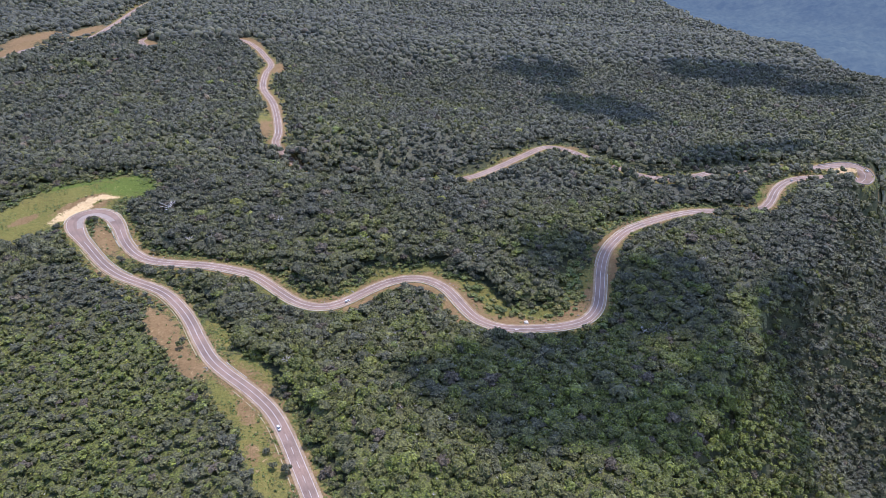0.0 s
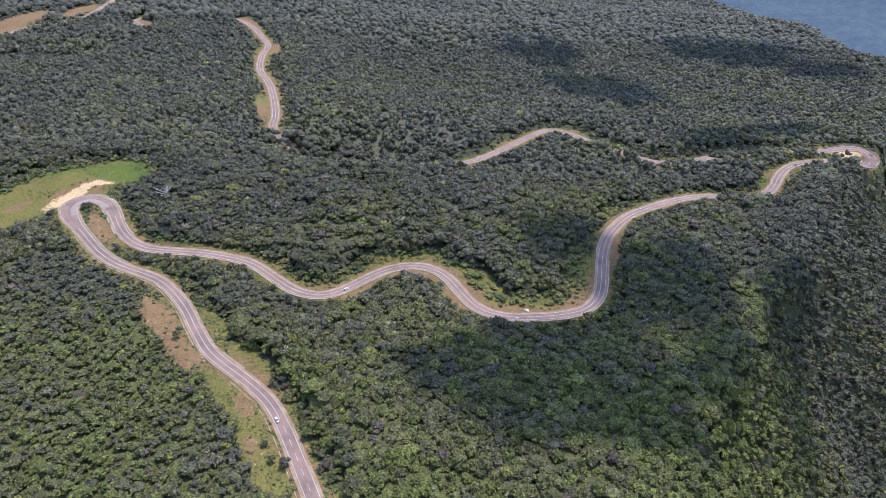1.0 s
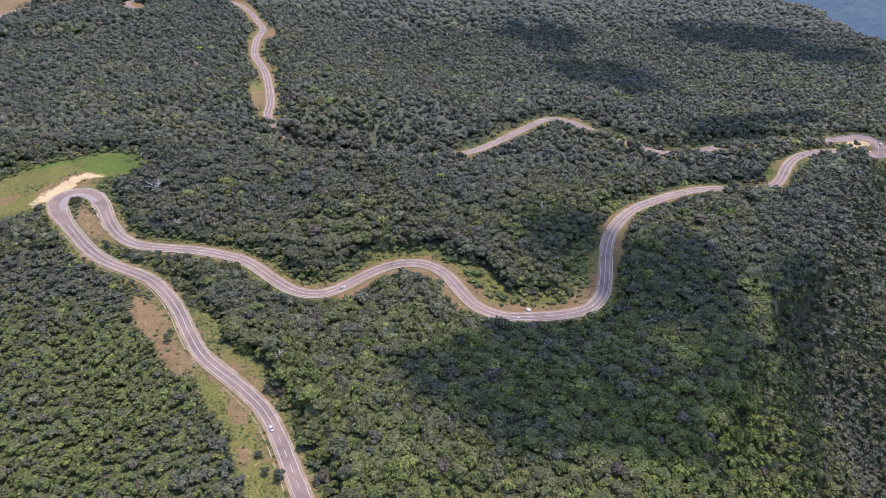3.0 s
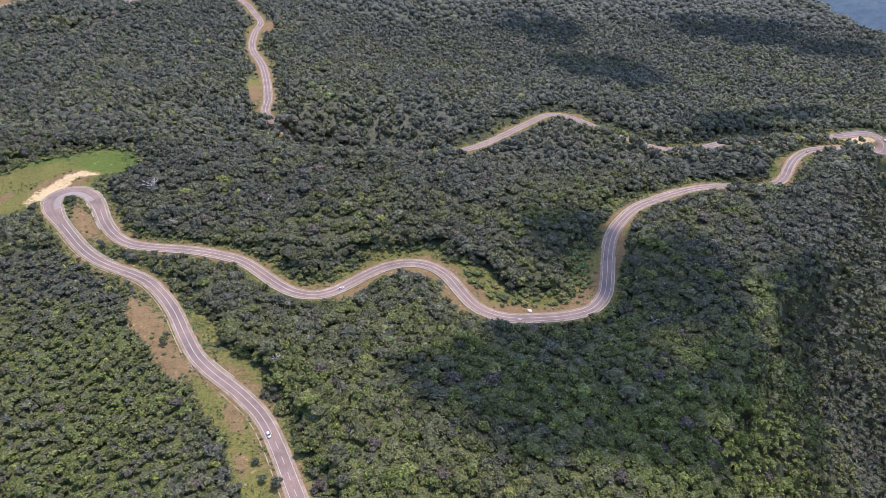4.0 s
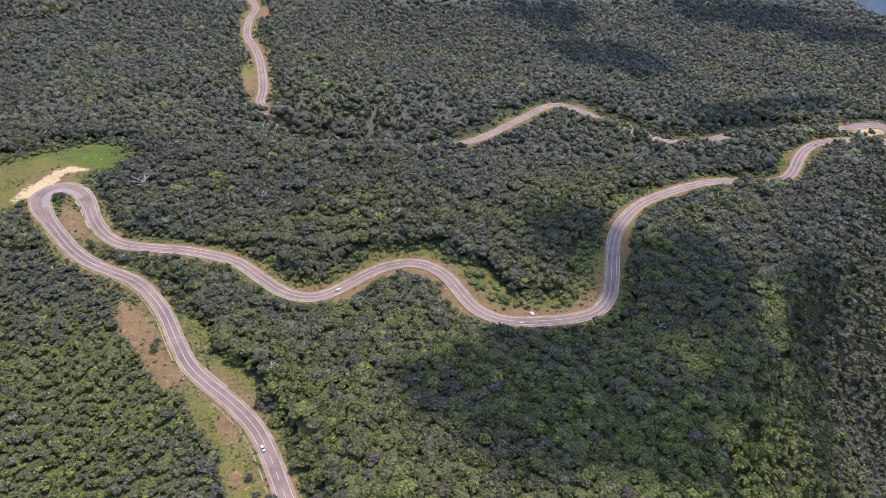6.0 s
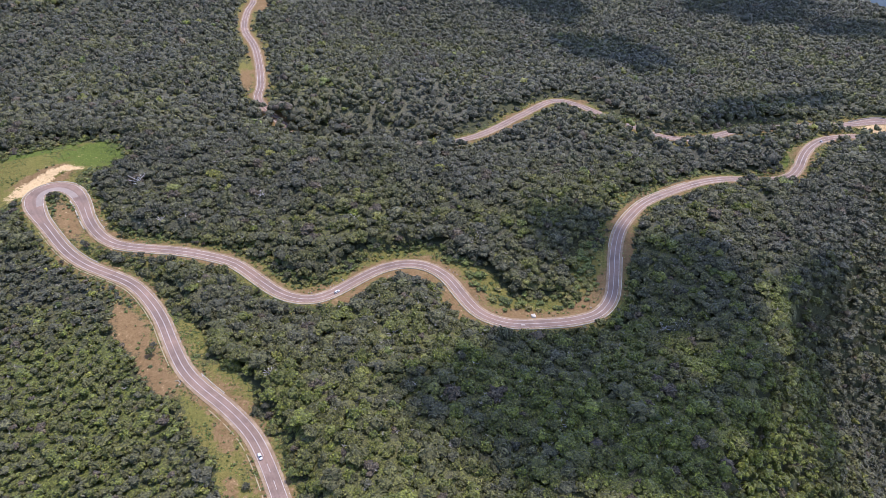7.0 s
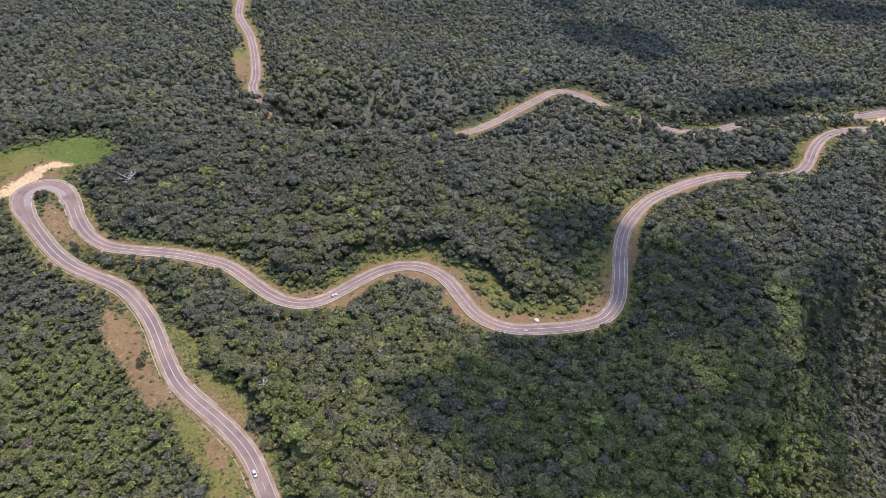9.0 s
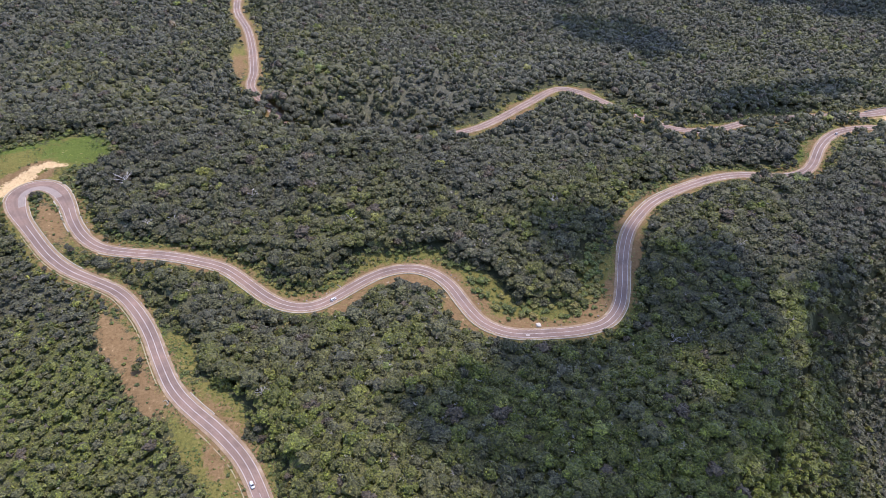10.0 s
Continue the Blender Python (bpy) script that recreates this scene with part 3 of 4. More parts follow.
# the lower storey of the forest, a closed layer of leaves under the crowns
def understory(name, x0, x1, y0, y1, gap, seed, back):
    rng = np.random.default_rng(seed)
    X, Y = np.meshgrid(np.arange(x0, x1, gap), np.arange(y0, y1, gap))
    n = X.shape[1]
    x, y = X.ravel() + rng.uniform(-0.35, 0.35, X.size) * gap, Y.ravel() + rng.uniform(-0.35, 0.35, X.size) * gap
    d, bed, k = near_road(x, y)
    free = open_land(x, y)
    high = np.clip((d - HALF[k] - back) / 10, 0, 1) * np.clip(1 - free / 0.3, 0, 1)
    high = high * ~on_slope(x, y)
    z = ground_height(x, y, d, bed) - 0.6 + high * np.where(in_scrub(x, y, k), 2.9, np.where(y > 600, 4.2, 5.8)) + high * rng.uniform(-1.0, 1.2, len(x))
    i, j = np.meshgrid(np.arange(n - 1), np.arange(X.shape[0] - 1))
    q = (j * n + i).ravel()
    inside = (high > 0.35) & (np.abs(x) < np.where(y < 640, np.maximum(90 + 0.76 * y, 210), 190 + 0.62 * y))
    q = q[inside[q] & inside[q + 1] & inside[q + n] & inside[q + 1 + n]]
    f = np.vstack([np.column_stack([q, q + 1, q + 1 + n]), np.column_stack([q, q + 1 + n, q + n])])
    used, f = np.unique(f, return_inverse=True)
    v = np.column_stack([x, y, z])[used]
    ob = new(name, mesh_from(name, v, f.reshape(-1, 3), [LEAVES], tint=leaf_tints(v[:, 0], v[:, 1], rng), smooth_faces=False))
    tagged(ob, "dark green lower storey of the forest under the crowns", "forest", kind="stuff")


understory("understory", -480, 560, 190, 640, 3.6, 51, 9)
understory("understory", -800, 900, 640, 1960, 7.0, 52, 17)

# undergrowth on verges and clearings
SHRUBS = [crown(90 + k, 1, 10, 0.32) for k in range(5)]
x, y, rng = scatter(-420, 520, 190, 760, 2.6, 8)
d, bed, k = near_road(x, y)
free = open_land(x, y)
north = (k > index_near(-253, 479)) & (k < index_near(235, 572)) & (((x - LINE[k, 0]) * SIDE[k, 0] + (y - LINE[k, 1]) * SIDE[k, 1]) > 0) & (d > 7)
margin = (free > 0.12) & (free < 0.7) & (x < -240) & (y > 480)
ok = (d > HALF[k] + 1.8) & ((d < np.where(north, 21, 16)) | margin | ((free > 0.3) & (d < 26))) & (rng.uniform(0, 1, len(x)) < np.where(north | margin, np.where(free > 0.6, 0.35, 0.8), np.where(free > 0.45, 0.13, np.where(y > 585, 0.35, 0.85))) * np.clip((d - 3) / 6, 0.15, 1)) & (covers(x, y, "sand") < 0.2)
x, y, d, bed, north = x[ok], y[ok], d[ok], bed[ok], north[ok]
rad = rng.uniform(0.5, 1.9, len(x)) * np.clip(d / 8, 0.4, np.where(north, 2.3, 1.6)) * np.where(margin[ok], 1.3, np.where(north, np.where(d < 11, 0.9, 1.25), np.where(free[ok] > 0.45, 0.75, 1.0)))
plant("roadside_shrubs", "bright green and yellowish shrubs along the road verges", SHRUBS, rng.integers(0, 5, len(x)), x, y, ground_height(x, y, d, bed) - 0.1, rad, rad * rng.uniform(0.38, 0.75, len(x)),
      rng.uniform(0, 6, len(x)), rng.uniform(0, 1, len(x)), SHRUB, "shrubs")

# herbs and tall grass on the open ground
def herb(seed):
    r = random.Random(seed)
    bits = []
    for k in range(6):
        a = k * 1.05 + r.uniform(-0.3, 0.3)
        h, o, w = r.uniform(0.5, 1.1), r.uniform(0.5, 1.0), r.uniform(0.18, 0.34)
        c, s = math.cos(a), math.sin(a)
        v = np.array([(-w * s * 0.6, w * c * 0.6, 0.0), (w * s * 0.6, -w * c * 0.6, 0.0), (o * c * 0.6 + w * s, o * s * 0.6 - w * c, h), (o * c, o * s, h * 0.7)])
        bits.append((v, np.array([[0, 1, 2], [0, 2, 3]])))
    return joined(bits)


HERB = foliage("herbs", [(0, (0.090, 0.135, 0.030)), (0.35, (0.13, 0.165, 0.036)), (0.65, (0.20, 0.19, 0.05)), (0.85, (0.27, 0.215, 0.085)), (1, (0.24, 0.15, 0.075))], 0.7)
x, y, rng = scatter(-460, 500, 196, 720, 1.25, 17)
d, bed, k = near_road(x, y)
lush = 0.5 + 0.5 * np.sin(x / 9 + 2 * np.sin(y / 13)) * np.sin(y / 8 + 1.5 * np.sin(x / 17))
green = np.maximum(covers(x, y, "grass"), np.clip(1.7 - d / 10, 0, 1))
bare = np.maximum(covers(x, y, "soil"), covers(x, y, "sand"))
chance = np.clip(green * 1.2 - 0.2, 0, 1) * (0.25 + 0.6 * lush) * (1 - 0.8 * np.clip(bare * 1.6, 0, 1)) * np.where(x < -285, 0.5, 1.0)
ok = (d > HALF[k] + 1.4) & (rng.uniform(0, 1, len(x)) < chance) & (covers(x, y, "sand") < 0.1)
x, y, d, bed, lush = x[ok], y[ok], d[ok], bed[ok], lush[ok]
rad = rng.uniform(0.5, 1.15, len(x)) * (0.6 + 0.5 * lush)
dry = np.clip(0.62 - 0.5 * lush + rng.normal(0, 0.2, len(x)) - 0.2 * np.clip((d - 8) / 10, 0, 1), 0, 1)
plant("tall_grass", "patchy green and straw-yellow tall grass and herbs", [herb(k2) for k2 in range(6)], rng.integers(0, 6, len(x)), x, y, ground_height(x, y, d, bed) - 0.05, rad, rad * rng.uniform(0.35, 0.65, len(x)),
      rng.uniform(0, 6, len(x)), dry, HERB, "grass")

# bare pale branches that stick out of the canopy
def twigs(seed):
    r = random.Random(seed)
    bits = []
    for k in range(6):
        a, reach, up = k * 1.05 + r.uniform(-0.4, 0.4), r.uniform(0.5, 1.0), r.uniform(0.2, 0.7)
        c, s, w = math.cos(a), math.sin(a), 0.04
        v = np.array([(-w * s, w * c, 0), (w * s, -w * c, 0), (reach * c * 0.5 + w * s, reach * s * 0.5 - w * c, up * 0.7), (reach * c * 0.5 - w * s, reach * s * 0.5 + w * c, up * 0.7), (reach * c, reach * s, up)])
        bits.append((v, np.array([[0, 1, 2], [0, 2, 3], [3, 2, 4]])))
    return joined(bits)


x, y, rng = scatter(-420, 420, 200, 900, 10, 23)
d, bed, k = near_road(x, y)
ok = (d > 14) & (open_land(x, y) < 0.1) & (rng.uniform(0, 1, len(x)) < 0.55)
x, y, d, bed = x[ok], y[ok], d[ok], bed[ok]
rad = rng.uniform(0.9, 2.3, len(x))
lift = np.where(in_scrub(x, y, k[ok]), 4.2, 8.2)
plant("bare_branches", "pale bare branches sticking out of the canopy", [twigs(k2) for k2 in range(5)], rng.integers(0, 5, len(x)), x, y, ground_height(x, y, d, bed) + lift, rad, rad, rng.uniform(0, 6, len(x)),
      rng.uniform(0, 1, len(x)), GREYWOOD, "branches")

# ---- clouds whose shadows lie on the forest ----
def cloud(x, y, rx, ry, seed, turn=0.0):
    """A small fair-weather cloud over the place where the sun throws its shadow on the ground at (x, y)."""
    up = 2000.0
    c = Vector((x, y, -15)) + SUN_FROM * ((up + 15) / SUN_FROM.z)
    r = random.Random(seed)
    bm = bmesh.new()
    for k in range(46):
        a, q = r.uniform(0, 6.28), math.sqrt(r.random())
        s = r.uniform(0.18, 0.42) * (1.15 - 0.6 * q)
        bmesh.ops.create_icosphere(bm, subdivisions=2, radius=1, matrix=Matrix.LocRotScale((q * rx * math.cos(a), q * ry * math.sin(a), s * 14), None, (s * rx, s * ry, s * 26)))
    for v in bm.verts:
        p = v.co / 16 + Vector((seed, 0, 0))
        v.co += noise.noise_vector(p) * 7
    ob = new("cloud", bm_mesh("cloud", bm, CLOUD, True))
    ob.matrix_world = Matrix.Translation(c) @ Matrix.Rotation(radians(turn), 4, "Z")
    return tagged(ob, "small white fair-weather cumulus cloud", "cloud", kind="structure")


for spec in ((86, 480, 34, 32, 14, 10), (44, 328, 66, 52, 1, 0), (76, 346, 58, 34, 2, 10), (66, 300, 60, 30, 12, 0), (128, 316, 58, 34, 15, 10), (110, 276, 46, 24, 10, 0), (172, 422, 48, 54, 9, 15),
             (178, 352, 30, 24, 21, 0), (258, 424, 26, 44, 3, -37), (256, 380, 30, 44, 4, -37), (122, 462, 28, 46, 31, 12), (148, 432, 34, 40, 32, 0), (86, 384, 56, 15, 41, 4), (152, 393, 44, 20, 43, 0), (54, 276, 46, 18, 42, 0),
             (165, 1150, 60, 95, 5, 20), (225, 920, 62, 100, 6, 25), (500, 1165, 120, 75, 25, 0), (605, 1080, 60, 50, 33, 0), (300, 706, 66, 28, 7, 14), (385, 748, 52, 20, 24, 12)):
    cloud(*spec)


# ---- roadside works ----
def piece(name, mat, x0, y0, x1, y1, off0, off1, top, label, category, gap=0):
    """A built edge along the road between two places of its line, cast in lengths."""
    a, c = sorted((index_near(x0, y0), index_near(x1, y1)))
    holder = tagged(new(name), label, category, kind="structure")
    k = a
    while k < c:
        strip("length", mat, holder, k, min(k + 5, c + 2), off0, off1, -0.5, top)
        k += 4 + gap
    return holder


piece("gutter", STAINED, -272, 466, -146, 342, HALF + 2.3, HALF + 2.8, 0.22, "pale cast concrete drain channel beside the road", "gutter", 0)
piece("gutter", STAINED, -120, 318, -58, 218, HALF + 3.2, HALF + 3.6, 0.16, "yellowed broken concrete drain channel in grass", "gutter", 1)
piece("low_wall", CONCRETE, -292, 488, -232, 431, -HALF - 1.9, -HALF - 1.5, 0.7, "pale low concrete wall inside the hairpin bend", "wall")
piece("low_wall", CONCRETE, -270, 503, -246, 471, -HALF - 2.4, -HALF - 1.7, 0.55, "pale broken concrete edging inside the hairpin bend", "wall", 1)
piece("low_wall", CONCRETE, -134, 331, -120, 319, -HALF - 2.0, -HALF - 1.6, 0.5, "short pale concrete wall beside the road", "wall")
piece("kerb", CONCRETE, -226, 455, 124, 460, -HALF - 1.95, -HALF - 1.52, 0.42, "weathered concrete kerb along the outer verge", "kerb")
piece("kerb", CONCRETE, 126, 470, 205, 562, HALF + 1.52, HALF + 1.9, 0.40, "weathered concrete kerb along the verge", "kerb")
piece("kerb", CONCRETE, -300, 500, -245, 470, HALF + 1.52, HALF + 1.95, 0.42, "pale concrete kerb round the outside of the hairpin", "kerb")
piece("parapet", ROCK, 400, 665, 408, 702, -HALF - 1.2, -HALF - 0.7, 1.1, "dark stone parapet round the lookout bend", "wall")

# patch of worn paving in the hairpin
k0, k1 = index_near(-296, 491), index_near(-268, 505)
strip("worn_patch", WORN, road, k0, k1, -HALF + 0.7, -HALF + 5.0, 0.26, 0.305, "pale worn paving inside the bend", cols=4)
# slanting paint mark across the lane below the white rock
k0 = index_near(50, 398)
strip("paint_mark", PAINT, road, k0, k0 + 2, -1.6, -0.5, 0.26, 0.325, "white paint mark across the lanes")


def ground_at(x, y):
    return float(ground_height(x, y)[0])


def road_pose(x, y, off, backwards=False):
    k = index_near(x, y)
    p = LINE[k] + SIDE[k] * off
    a = math.degrees(math.atan2(TAN[k][1], TAN[k][0])) + (180 if backwards else 0)
    return pose(p[0], p[1], BED[k] + 0.28, 0, 0, a)


# ---- culvert under the road ----
def make_culvert(m):
    holder = tagged(new("culvert"), "small stained concrete culvert mouth beside the road", "culvert")
    bm = bmesh.new()
    for x0, x1, z0, z1 in ((-1.5, -0.5, -0.6, 0.75), (0.5, 1.5, -0.6, 0.75), (-0.5, 0.5, 0.45, 0.75)):
        bmesh.ops.create_cube(bm, size=1, matrix=Matrix.LocRotScale(((x0 + x1) / 2, 0, (z0 + z1) / 2), None, (x1 - x0, 0.35, z1 - z0)))
    part("headwall", bm_mesh("headwall", bm, CONCRETE), holder)
    for s in (-1, 1):
        bm = bmesh.new()
        bmesh.ops.create_cube(bm, size=1, matrix=Matrix.LocRotScale((s * 1.7, -0.75, 0.0), Euler((0, 0, s * 0.4)), (0.25, 1.5, 0.9)))
        part("wing_wall", bm_mesh("wing_wall", bm, CONCRETE), holder)
    # solid dark block fills the opening, in place of a shaded hollow
    bm = bmesh.new()
    bmesh.ops.create_cube(bm, size=1, matrix=Matrix.LocRotScale((0, 0.6, -0.05), None, (1.0, 0.9, 1.0)))
    part("channel", bm_mesh("channel", bm, TYRE), holder, "dark block for the shaded channel mouth")
    holder.matrix_world = m


k0 = index_near(-138, 332)
p = LINE[k0] + SIDE[k0] * (HALF[k0] + 2.6)
make_culvert(pose(p[0], p[1], float(BED[k0]) - 0.05, 0, 0, math.degrees(math.atan2(TAN[k0][1], TAN[k0][0])) + 180))


# ---- cars ----
def loft(rings):
    bm = bmesh.new()
    rows = [[bm.verts.new(p) for p in ring] for ring in rings]
    for r0, r1 in zip(rows, rows[1:]):
        for i2 in range(len(r0)):
            j2 = (i2 + 1) % len(r0)
            bm.faces.new((r0[i2], r0[j2], r1[j2], r1[i2]))
    bm.faces.new(rows[0][::-1])
    bm.faces.new(rows[-1])
    bmesh.ops.recalc_face_normals(bm, faces=bm.faces)
    return bm


def box(x0, x1, y0, y1, z0, z1, soft_edge=0.02):
    bm = bmesh.new()
    bmesh.ops.create_cube(bm, size=1, matrix=Matrix.LocRotScale(((x0 + x1) / 2, (y0 + y1) / 2, (z0 + z1) / 2), None, (x1 - x0, y1 - y0, z1 - z0)))
    bmesh.ops.bevel(bm, geom=bm.edges, offset=soft_edge, segments=1, affect="EDGES")
    return bm


def wheel_mesh(r0, r1, w, mat):
    n = 16
    rings = []
    for y2, r in ((-w, r0), (-w * 0.7, r1), (w * 0.7, r1), (w, r0)):
        rings.append([(r * math.cos(6.2832 * i2 / n), y2, r * math.sin(6.2832 * i2 / n)) for i2 in range(n)])
    return bm_mesh("wheel", loft(rings), mat)


def make_car(paint, label, m):
    """A small hatchback, 4.1 m long, nose towards +x."""
    car = tagged(new("car"), label, "car", "cars on the road")
    body = []
    for x, hw, z0, z1 in ((-2.03, 0.70, 0.45, 0.75), (-1.95, 0.82, 0.30, 0.92), (-1.2, 0.86, 0.24, 0.95), (0.2, 0.87, 0.22, 0.93), (1.1, 0.85, 0.24, 0.88), (1.8, 0.78, 0.30, 0.74), (2.05, 0.62, 0.40, 0.62)):
        body.append([(x, -hw * 0.9, z0), (x, hw * 0.9, z0), (x, hw, (z0 + z1) / 2), (x, hw * 0.92, z1), (x, -hw * 0.92, z1), (x, -hw, (z0 + z1) / 2)])
    part("body", bm_mesh("body", loft(body), paint, True), car)
    cabin = [[(-1.85, -0.70, 0.9), (-1.85, 0.70, 0.9), (-1.6, 0.58, 1.36), (-1.6, -0.58, 1.36)], [(-0.4, -0.78, 0.9), (-0.4, 0.78, 0.9), (-0.5, 0.62, 1.45), (-0.5, -0.62, 1.45)],
             [(1.05, -0.72, 0.86), (1.05, 0.72, 0.86), (0.35, 0.58, 1.40), (0.35, -0.58, 1.40)]]
    part("windows", bm_mesh("windows", loft(cabin), GLASS), car, "dark tinted windows")
    roof = [[(x, -w, z), (x, w, z), (x, w * 0.9, z + 0.06), (x, -w * 0.9, z + 0.06)] for x, w, z in ((-1.64, 0.57, 1.35), (-0.5, 0.61, 1.44), (0.38, 0.57, 1.39))]
    part("roof", bm_mesh("roof", loft(roof), paint), car)
    part("bumper", bm_mesh("bumper", box(1.9, 2.12, -0.7, 0.7, 0.32, 0.52), TYRE), car, "dark plastic bumper")
    part("bumper", bm_mesh("bumper", box(-2.12, -1.94, -0.74, 0.74, 0.32, 0.54), TYRE), car, "dark plastic bumper")
    tyre, rim = wheel_mesh(0.22, 0.31, 0.11, TYRE), wheel_mesh(0.08, 0.20, 0.12, STEEL)
    for sx in (-1.25, 1.3):
        for sy in (-0.78, 0.78):
            t = part("wheel", tyre, car)
            t.location = (sx, sy, 0.31)
            part("rim", rim, t, "steel wheel rim")
    for sy in (-0.55, 0.55):
        part("headlight", bm_mesh("headlight", box(1.84, 2.0, sy - 0.14, sy + 0.14, 0.60, 0.72), LAMP_CLEAR), car, "clear headlight")
        part("tail_light", bm_mesh("tail_light", box(-2.07, -1.95, sy - 0.1, sy + 0.1, 0.66, 0.84), LAMP_RED), car, "red tail light")
    car.matrix_world = m
    return car


white_car = make_car(WHITE_PAINT, "small white hatchback on the asphalt road", road_pose(-89, 281, 1.75, True))
copy_thing(white_car, road_pose(-72, 422, -1.75))
silver_car = make_car(SILVER_PAINT, "small silver hatchback on the asphalt road", road_pose(352, 644, -1.75))
for x, y, turn in ((440, 686, 20), (450, 689, 60), (464, 697, 110)):
    c = copy_thing(white_car, pose(x, y, float(BED[index_near(x, y)]) + 0.29, 0, 0, turn))
    tagged(c, "small white hatchback parked at the lookout", group="cars parked at the lookout")


# ---- guide posts on the outer shoulder ----
def make_guide_post(m):
    post = tagged(new("guide_post"), "small white guide post on the gravel shoulder", "post", "guide posts along the road")
    part("shaft", bm_mesh("shaft", box(-0.09, 0.09, -0.09, 0.09, -0.2, 0.85), WHITE_PAINT), post)
    part("band", bm_mesh("band", box(-0.10, 0.10, -0.10, 0.10, 0.62, 0.74), TYRE), post, "dark reflector band")
    post.matrix_world = m
    return post


first_post = None
for k in range(index_near(-54, 210), index_near(-196, 411), 7):
    p = LINE[k] - SIDE[k] * (HALF[k] + 1.1)
    m = pose(p[0], p[1], BED[k] + 0.22, 0, 0, math.degrees(math.atan2(TAN[k][1], TAN[k][0])))
    first_post = copy_thing(first_post, m) if first_post else make_guide_post(m)


# ---- rocks ----
def make_rock(r, seed, mat, label, x, y, squash=0.7):
    bm = bmesh.new()
    bmesh.ops.create_icosphere(bm, subdivisions=3, radius=r)
    for v in bm.verts:
        n = v.co.normalized()
        v.co *= 1 + 0.28 * noise.noise(n * 1.3 + Vector((seed, 0, 0))) + 0.10 * noise.noise(n * 4 + Vector((0, seed, 0)))
        v.co.z *= squash
    ob = new("boulder", bm_mesh("boulder", bm, mat, True))
    ob.location = (x, y, ground_at(x, y) + r * squash * 0.45)
    return tagged(ob, label, "boulder")


make_rock(1.75, 3, BOULDER, "large rounded cream-white boulder on the bare verge", 60, 406.5, 0.62)
rr = random.Random(12)
for k in range(26):
    i2 = index_near(*rr.choice(((-80, 414), (-56, 430), (13, 421), (47, 397), (88, 405), (104, 412), (-262, 496), (-250, 475), (-225, 455), (-6, 444))))
    i2 += rr.randint(-8, 8)
    off = HALF[i2] + rr.uniform(2.2, 4.5)
    p = LINE[i2] + SIDE[i2] * off
    tagged(make_rock(rr.uniform(0.25, 0.6), 20 + k, ROCK, "small grey-brown rock fallen on the verge", *p), group="rocks on the verge")


# ---- dead trees ----
def limb(bm, a, b2, r0, r1, n=6):
    a, b2 = Vector(a), Vector(b2)
    m = (b2 - a).to_track_quat("Z", "Y").to_matrix()
    rows = []
    for p, r in ((a, r0), (b2, r1)):
        rows.append([bm.verts.new(p + m @ Vector((r * math.cos(6.2832 * i2 / n), r * math.sin(6.2832 * i2 / n), 0))) for i2 in range(n)])
    for i2 in range(n):
        bm.faces.new((rows[0][i2], rows[0][(i2 + 1) % n], rows[1][(i2 + 1) % n], rows[1][i2]))
    bm.faces.new(rows[1])


def dead_tree(x, y, h, seed, wide=1.15):
    r = random.Random(seed)
    tree = tagged(new("dead_tree"), "bleached leafless dead tree above the canopy", "tree", "dead trees")
    bm = bmesh.new()
    top = Vector((r.uniform(-1, 1), r.uniform(-1, 1), h * 0.7))
    limb(bm, (0, 0, -0.4), top * 0.6, 0.30, 0.2)
    limb(bm, top * 0.6, top, 0.2, 0.14)
    part("trunk", bm_mesh("trunk", bm, DEADWOOD, True), tree)
    for k in range(7):
        bm = bmesh.new()
        a = k * 0.9 + r.uniform(-0.3, 0.3)
        s = top * r.uniform(0.72, 1.0)
        e = s + Vector((math.cos(a) * r.uniform(2.0, 4.4), math.sin(a) * r.uniform(2.0, 4.4), r.uniform(0.6, h * 0.3)))
        limb(bm, s, e, 0.12, 0.07)
        for q2 in range(3):
            b3 = a + r.uniform(-1.1, 1.1)
            f = s.lerp(e, r.uniform(0.5, 1.0))
            limb(bm, f, f + Vector((math.cos(b3) * 1.4, math.sin(b3) * 1.4, r.uniform(0.1, 1.2))), 0.075, 0.03, 5)
        part("branch", bm_mesh("branch", bm, DEADWOOD, True), tree)
    tree.matrix_world = Matrix.Translation((x, y, ground_at(x, y))) @ Matrix.Scale(wide, 4)
    return tree


for k, (x, y, h) in enumerate(((-228, 517, 14), (-199, 473, 11), (-182, 476, 11), (138, 386, 12), (146, 383, 11), (152, 388, 11), (-64, 486, 11), (-118, 462, 10), (28, 470, 11), (82, 520, 11), (-30, 372, 10),
                               (-95, 330, 10), (60, 300, 11), (-136, 510, 13), (205, 470, 12), (170, 600, 12), (-20, 760, 13), (60, 820, 13), (-60, 720, 12), (240, 520, 12), (20, 345, 10))):
    dead_tree(x, y, h if k else 10, 100 + k, 1.0 if k else 1.75)


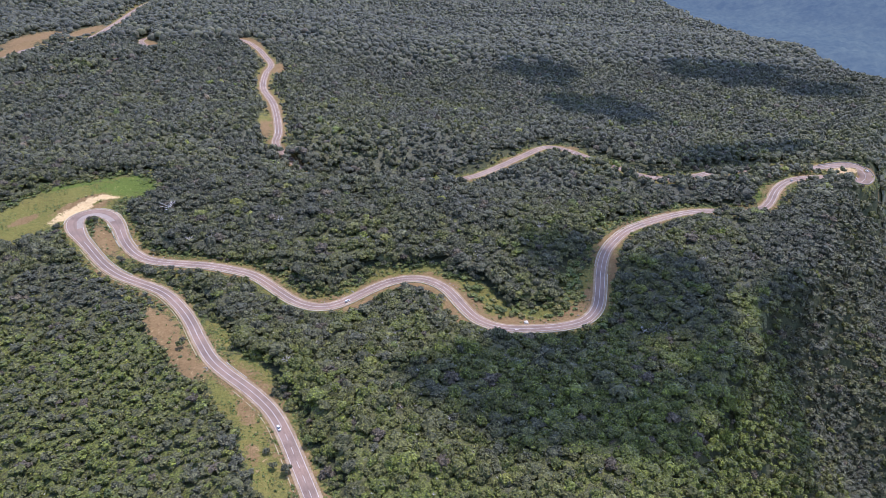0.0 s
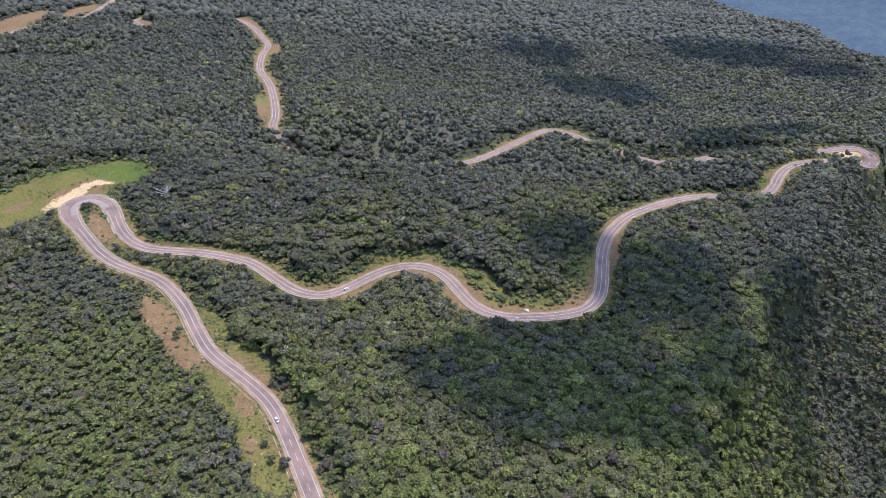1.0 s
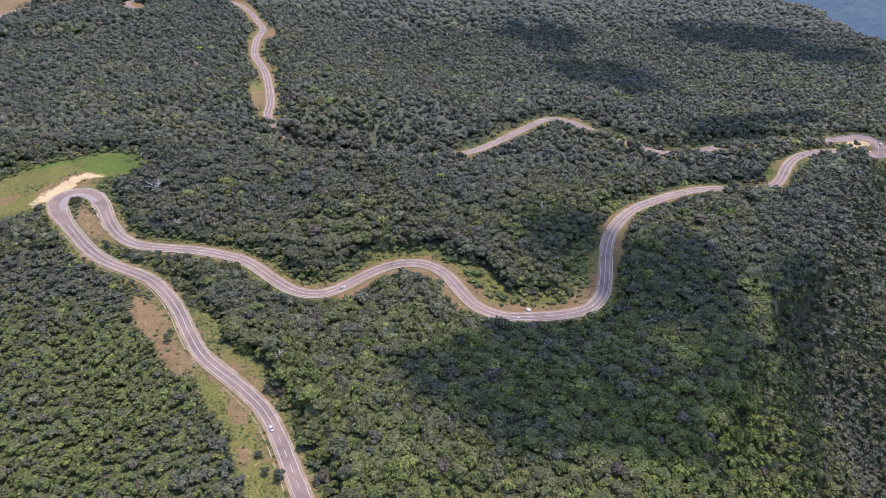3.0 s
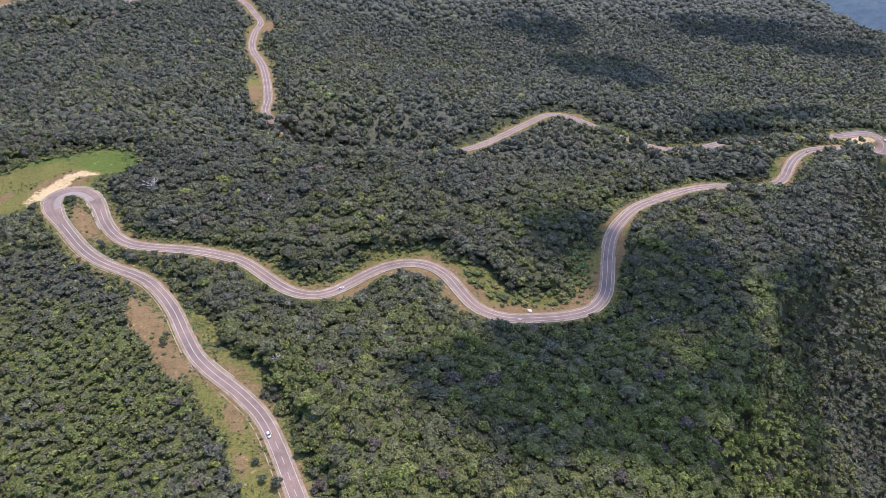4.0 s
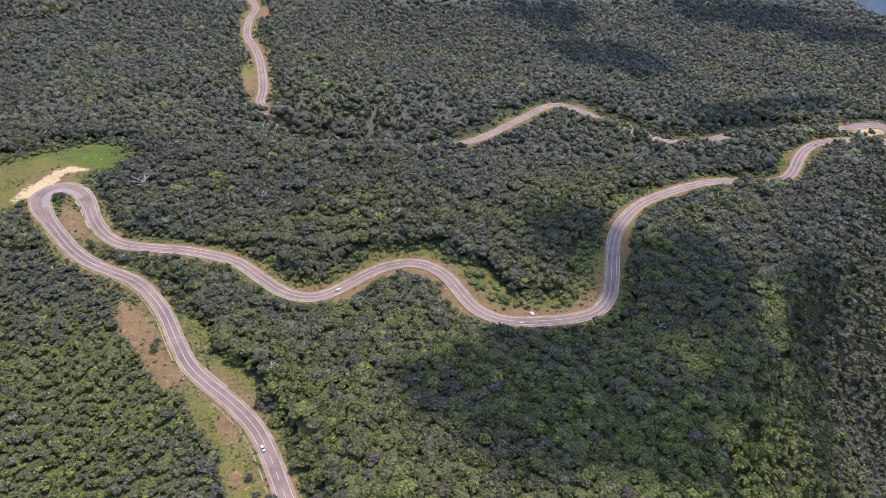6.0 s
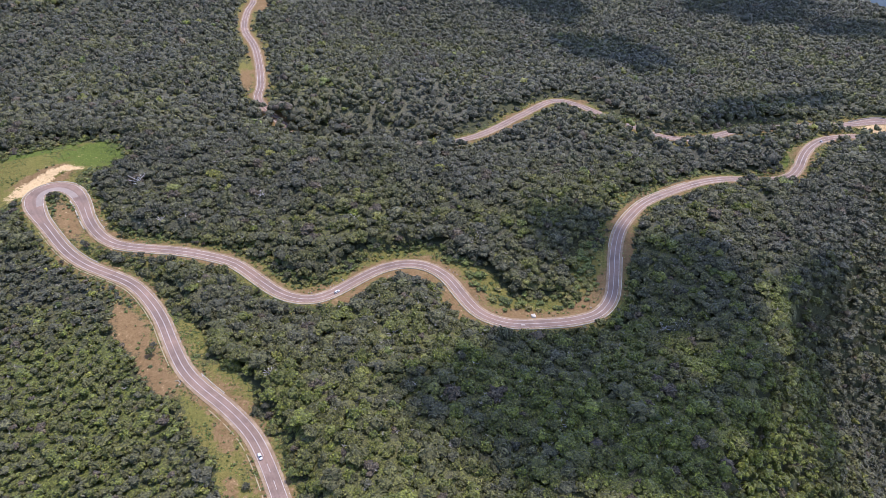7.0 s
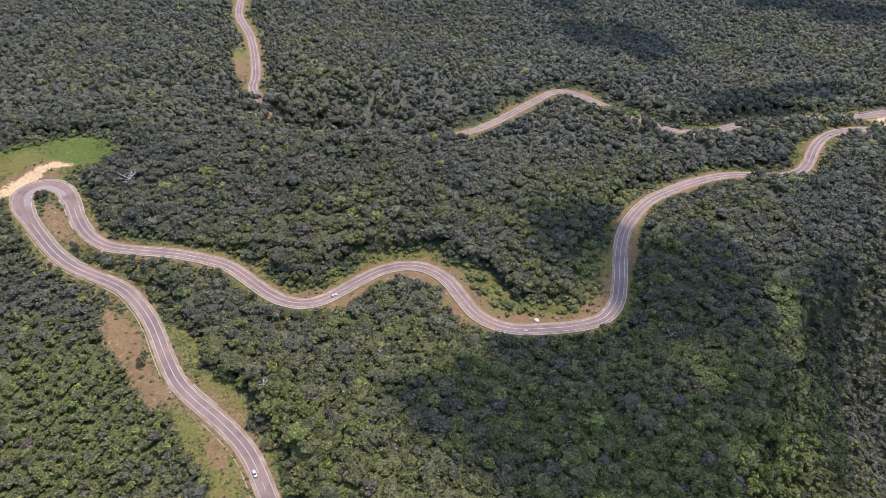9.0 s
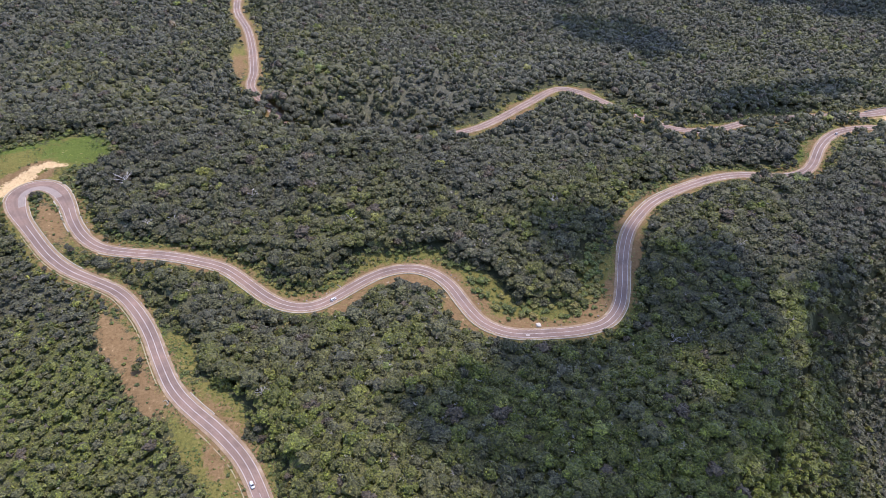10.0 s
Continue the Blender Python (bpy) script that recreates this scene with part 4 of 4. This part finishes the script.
# ---- single trees along the road ----
def tree_of(kind_seed, crown_data, tint, label):
    """A young broadleaf tree: tapered trunk with limbs, and a crown of leaf masses; unit about 1 m radius of crown 2.4."""
    r = random.Random(kind_seed)
    tree = tagged(new("tree"), label, "tree", "roadside trees")
    bm = bmesh.new()
    limb(bm, (0, 0, -0.5), (0.1, 0.05, 2.2), 0.17, 0.13)
    for k in range(5):
        a = k * 1.26 + r.uniform(-0.3, 0.3)
        limb(bm, (0.1, 0.05, r.uniform(1.5, 2.2)), (1.3 * math.cos(a), 1.3 * math.sin(a), r.uniform(2.8, 3.6)), 0.09, 0.04, 5)
    part("trunk", bm_mesh("trunk", bm, BARK, True), tree)
    v, f, _ = crown_data
    v = v * np.array([2.4, 2.4, 2.5]) + np.array([0, 0, 1.9])
    part("crown", mesh_from("crown", v, f, [LEAVES], tint=np.full(len(v), tint), smooth_faces=False), tree)
    return tree


ROADSIDE = [tree_of(k, crown(200 + k, 6, 110, 0.14), t, lab) for k, (t, lab) in enumerate((
    (0.15, "small dark green broadleaf tree beside the road"), (0.4, "small green broadleaf tree beside the road"), (0.6, "rounded olive green tree beside the road"),
    (0.75, "light green young tree beside the road"), (0.82, "yellowish green young tree beside the road"), (0.90, "brownish half-bare tree on the verge")))]
rr = random.Random(5)
first = set()
count = 0
while count < 210:
    i2 = rr.randint(4, index_near(461, 692))
    side = rr.choice((-1, 1))
    off = side * (HALF[i2] + rr.uniform(5.0, 12.0))
    p = LINE[i2] + SIDE[i2] * off
    d, _, _ = near_road(np.array([p[0]]), np.array([p[1]]))
    if d[0] < HALF[i2] + 4.5 or covers(np.array([p[0]]), np.array([p[1]]), "sand")[0] > 0.1 or (open_land(np.array([p[0]]), np.array([p[1]]))[0] > 0.5 and rr.random() < 0.85):
        continue
    t = rr.choice(ROADSIDE)
    s = rr.uniform(0.7, 1.25) * min(1, d[0] / 11)
    m = Matrix.Translation((p[0], p[1], ground_at(*p))) @ Matrix.Rotation(rr.uniform(0, 6.28), 4, "Z") @ Matrix.Scale(s, 4)
    if t.name not in first:
        first.add(t.name)
        t.matrix_world = m
    else:
        c = copy_thing(t, Matrix.Identity(4))
        c.matrix_world = m
    count += 1

yellow = tree_of(60, crown(260, 9, 120, 0.14), 1.0, "yellow-flowering tree crown standing out of the forest")
yellow["group"] = ""
yellow.matrix_world = Matrix.Translation((-177, 531, ground_at(-177, 531) + 3.0)) @ Matrix.Scale(2.2, 4)
for k, (x, y, wide) in enumerate(((-80, 250, 1.35), (-93, 264, 0.9))):
    lone = tree_of(62 + k, crown(262 + k, 8, 120, 0.14), 0.3, "bushy dark green tree standing alone in the grass beside the road")
    lone.matrix_world = Matrix.Translation((x, y, ground_at(x, y) - (0.0 if k == 0 else 0.9))) @ Matrix.Scale(wide, 4)
bush = tree_of(61, crown(261, 9, 120, 0.14), 0.97, "bright green bush at the forest edge")
bush.matrix_world = Matrix.Translation((-72, 270, ground_at(-72, 270) + 0.5)) @ Matrix.Scale(1.3, 4)

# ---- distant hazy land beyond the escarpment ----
HAZE, nt, b = material("distant_haze_glow", 1.0, 0.0)
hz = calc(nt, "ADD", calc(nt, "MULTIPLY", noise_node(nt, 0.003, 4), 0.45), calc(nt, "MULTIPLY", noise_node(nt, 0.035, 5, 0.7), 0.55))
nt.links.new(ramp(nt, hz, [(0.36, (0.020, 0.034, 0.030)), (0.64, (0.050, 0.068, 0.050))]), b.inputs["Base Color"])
# blue emission imitates the haze in front of the far land
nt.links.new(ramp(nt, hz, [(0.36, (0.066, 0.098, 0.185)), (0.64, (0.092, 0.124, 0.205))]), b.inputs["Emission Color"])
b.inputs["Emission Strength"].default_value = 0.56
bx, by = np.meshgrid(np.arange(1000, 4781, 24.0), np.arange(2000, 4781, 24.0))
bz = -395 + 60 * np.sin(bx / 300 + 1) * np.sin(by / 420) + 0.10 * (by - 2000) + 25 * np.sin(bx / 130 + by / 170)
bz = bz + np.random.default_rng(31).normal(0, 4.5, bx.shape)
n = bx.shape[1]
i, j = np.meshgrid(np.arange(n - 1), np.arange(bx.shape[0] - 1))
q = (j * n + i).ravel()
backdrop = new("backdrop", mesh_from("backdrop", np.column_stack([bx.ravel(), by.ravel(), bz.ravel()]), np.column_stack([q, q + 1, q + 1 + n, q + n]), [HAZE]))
tagged(backdrop, "wooded land far below the escarpment, glowing blue for haze", "backdrop", kind="structure")
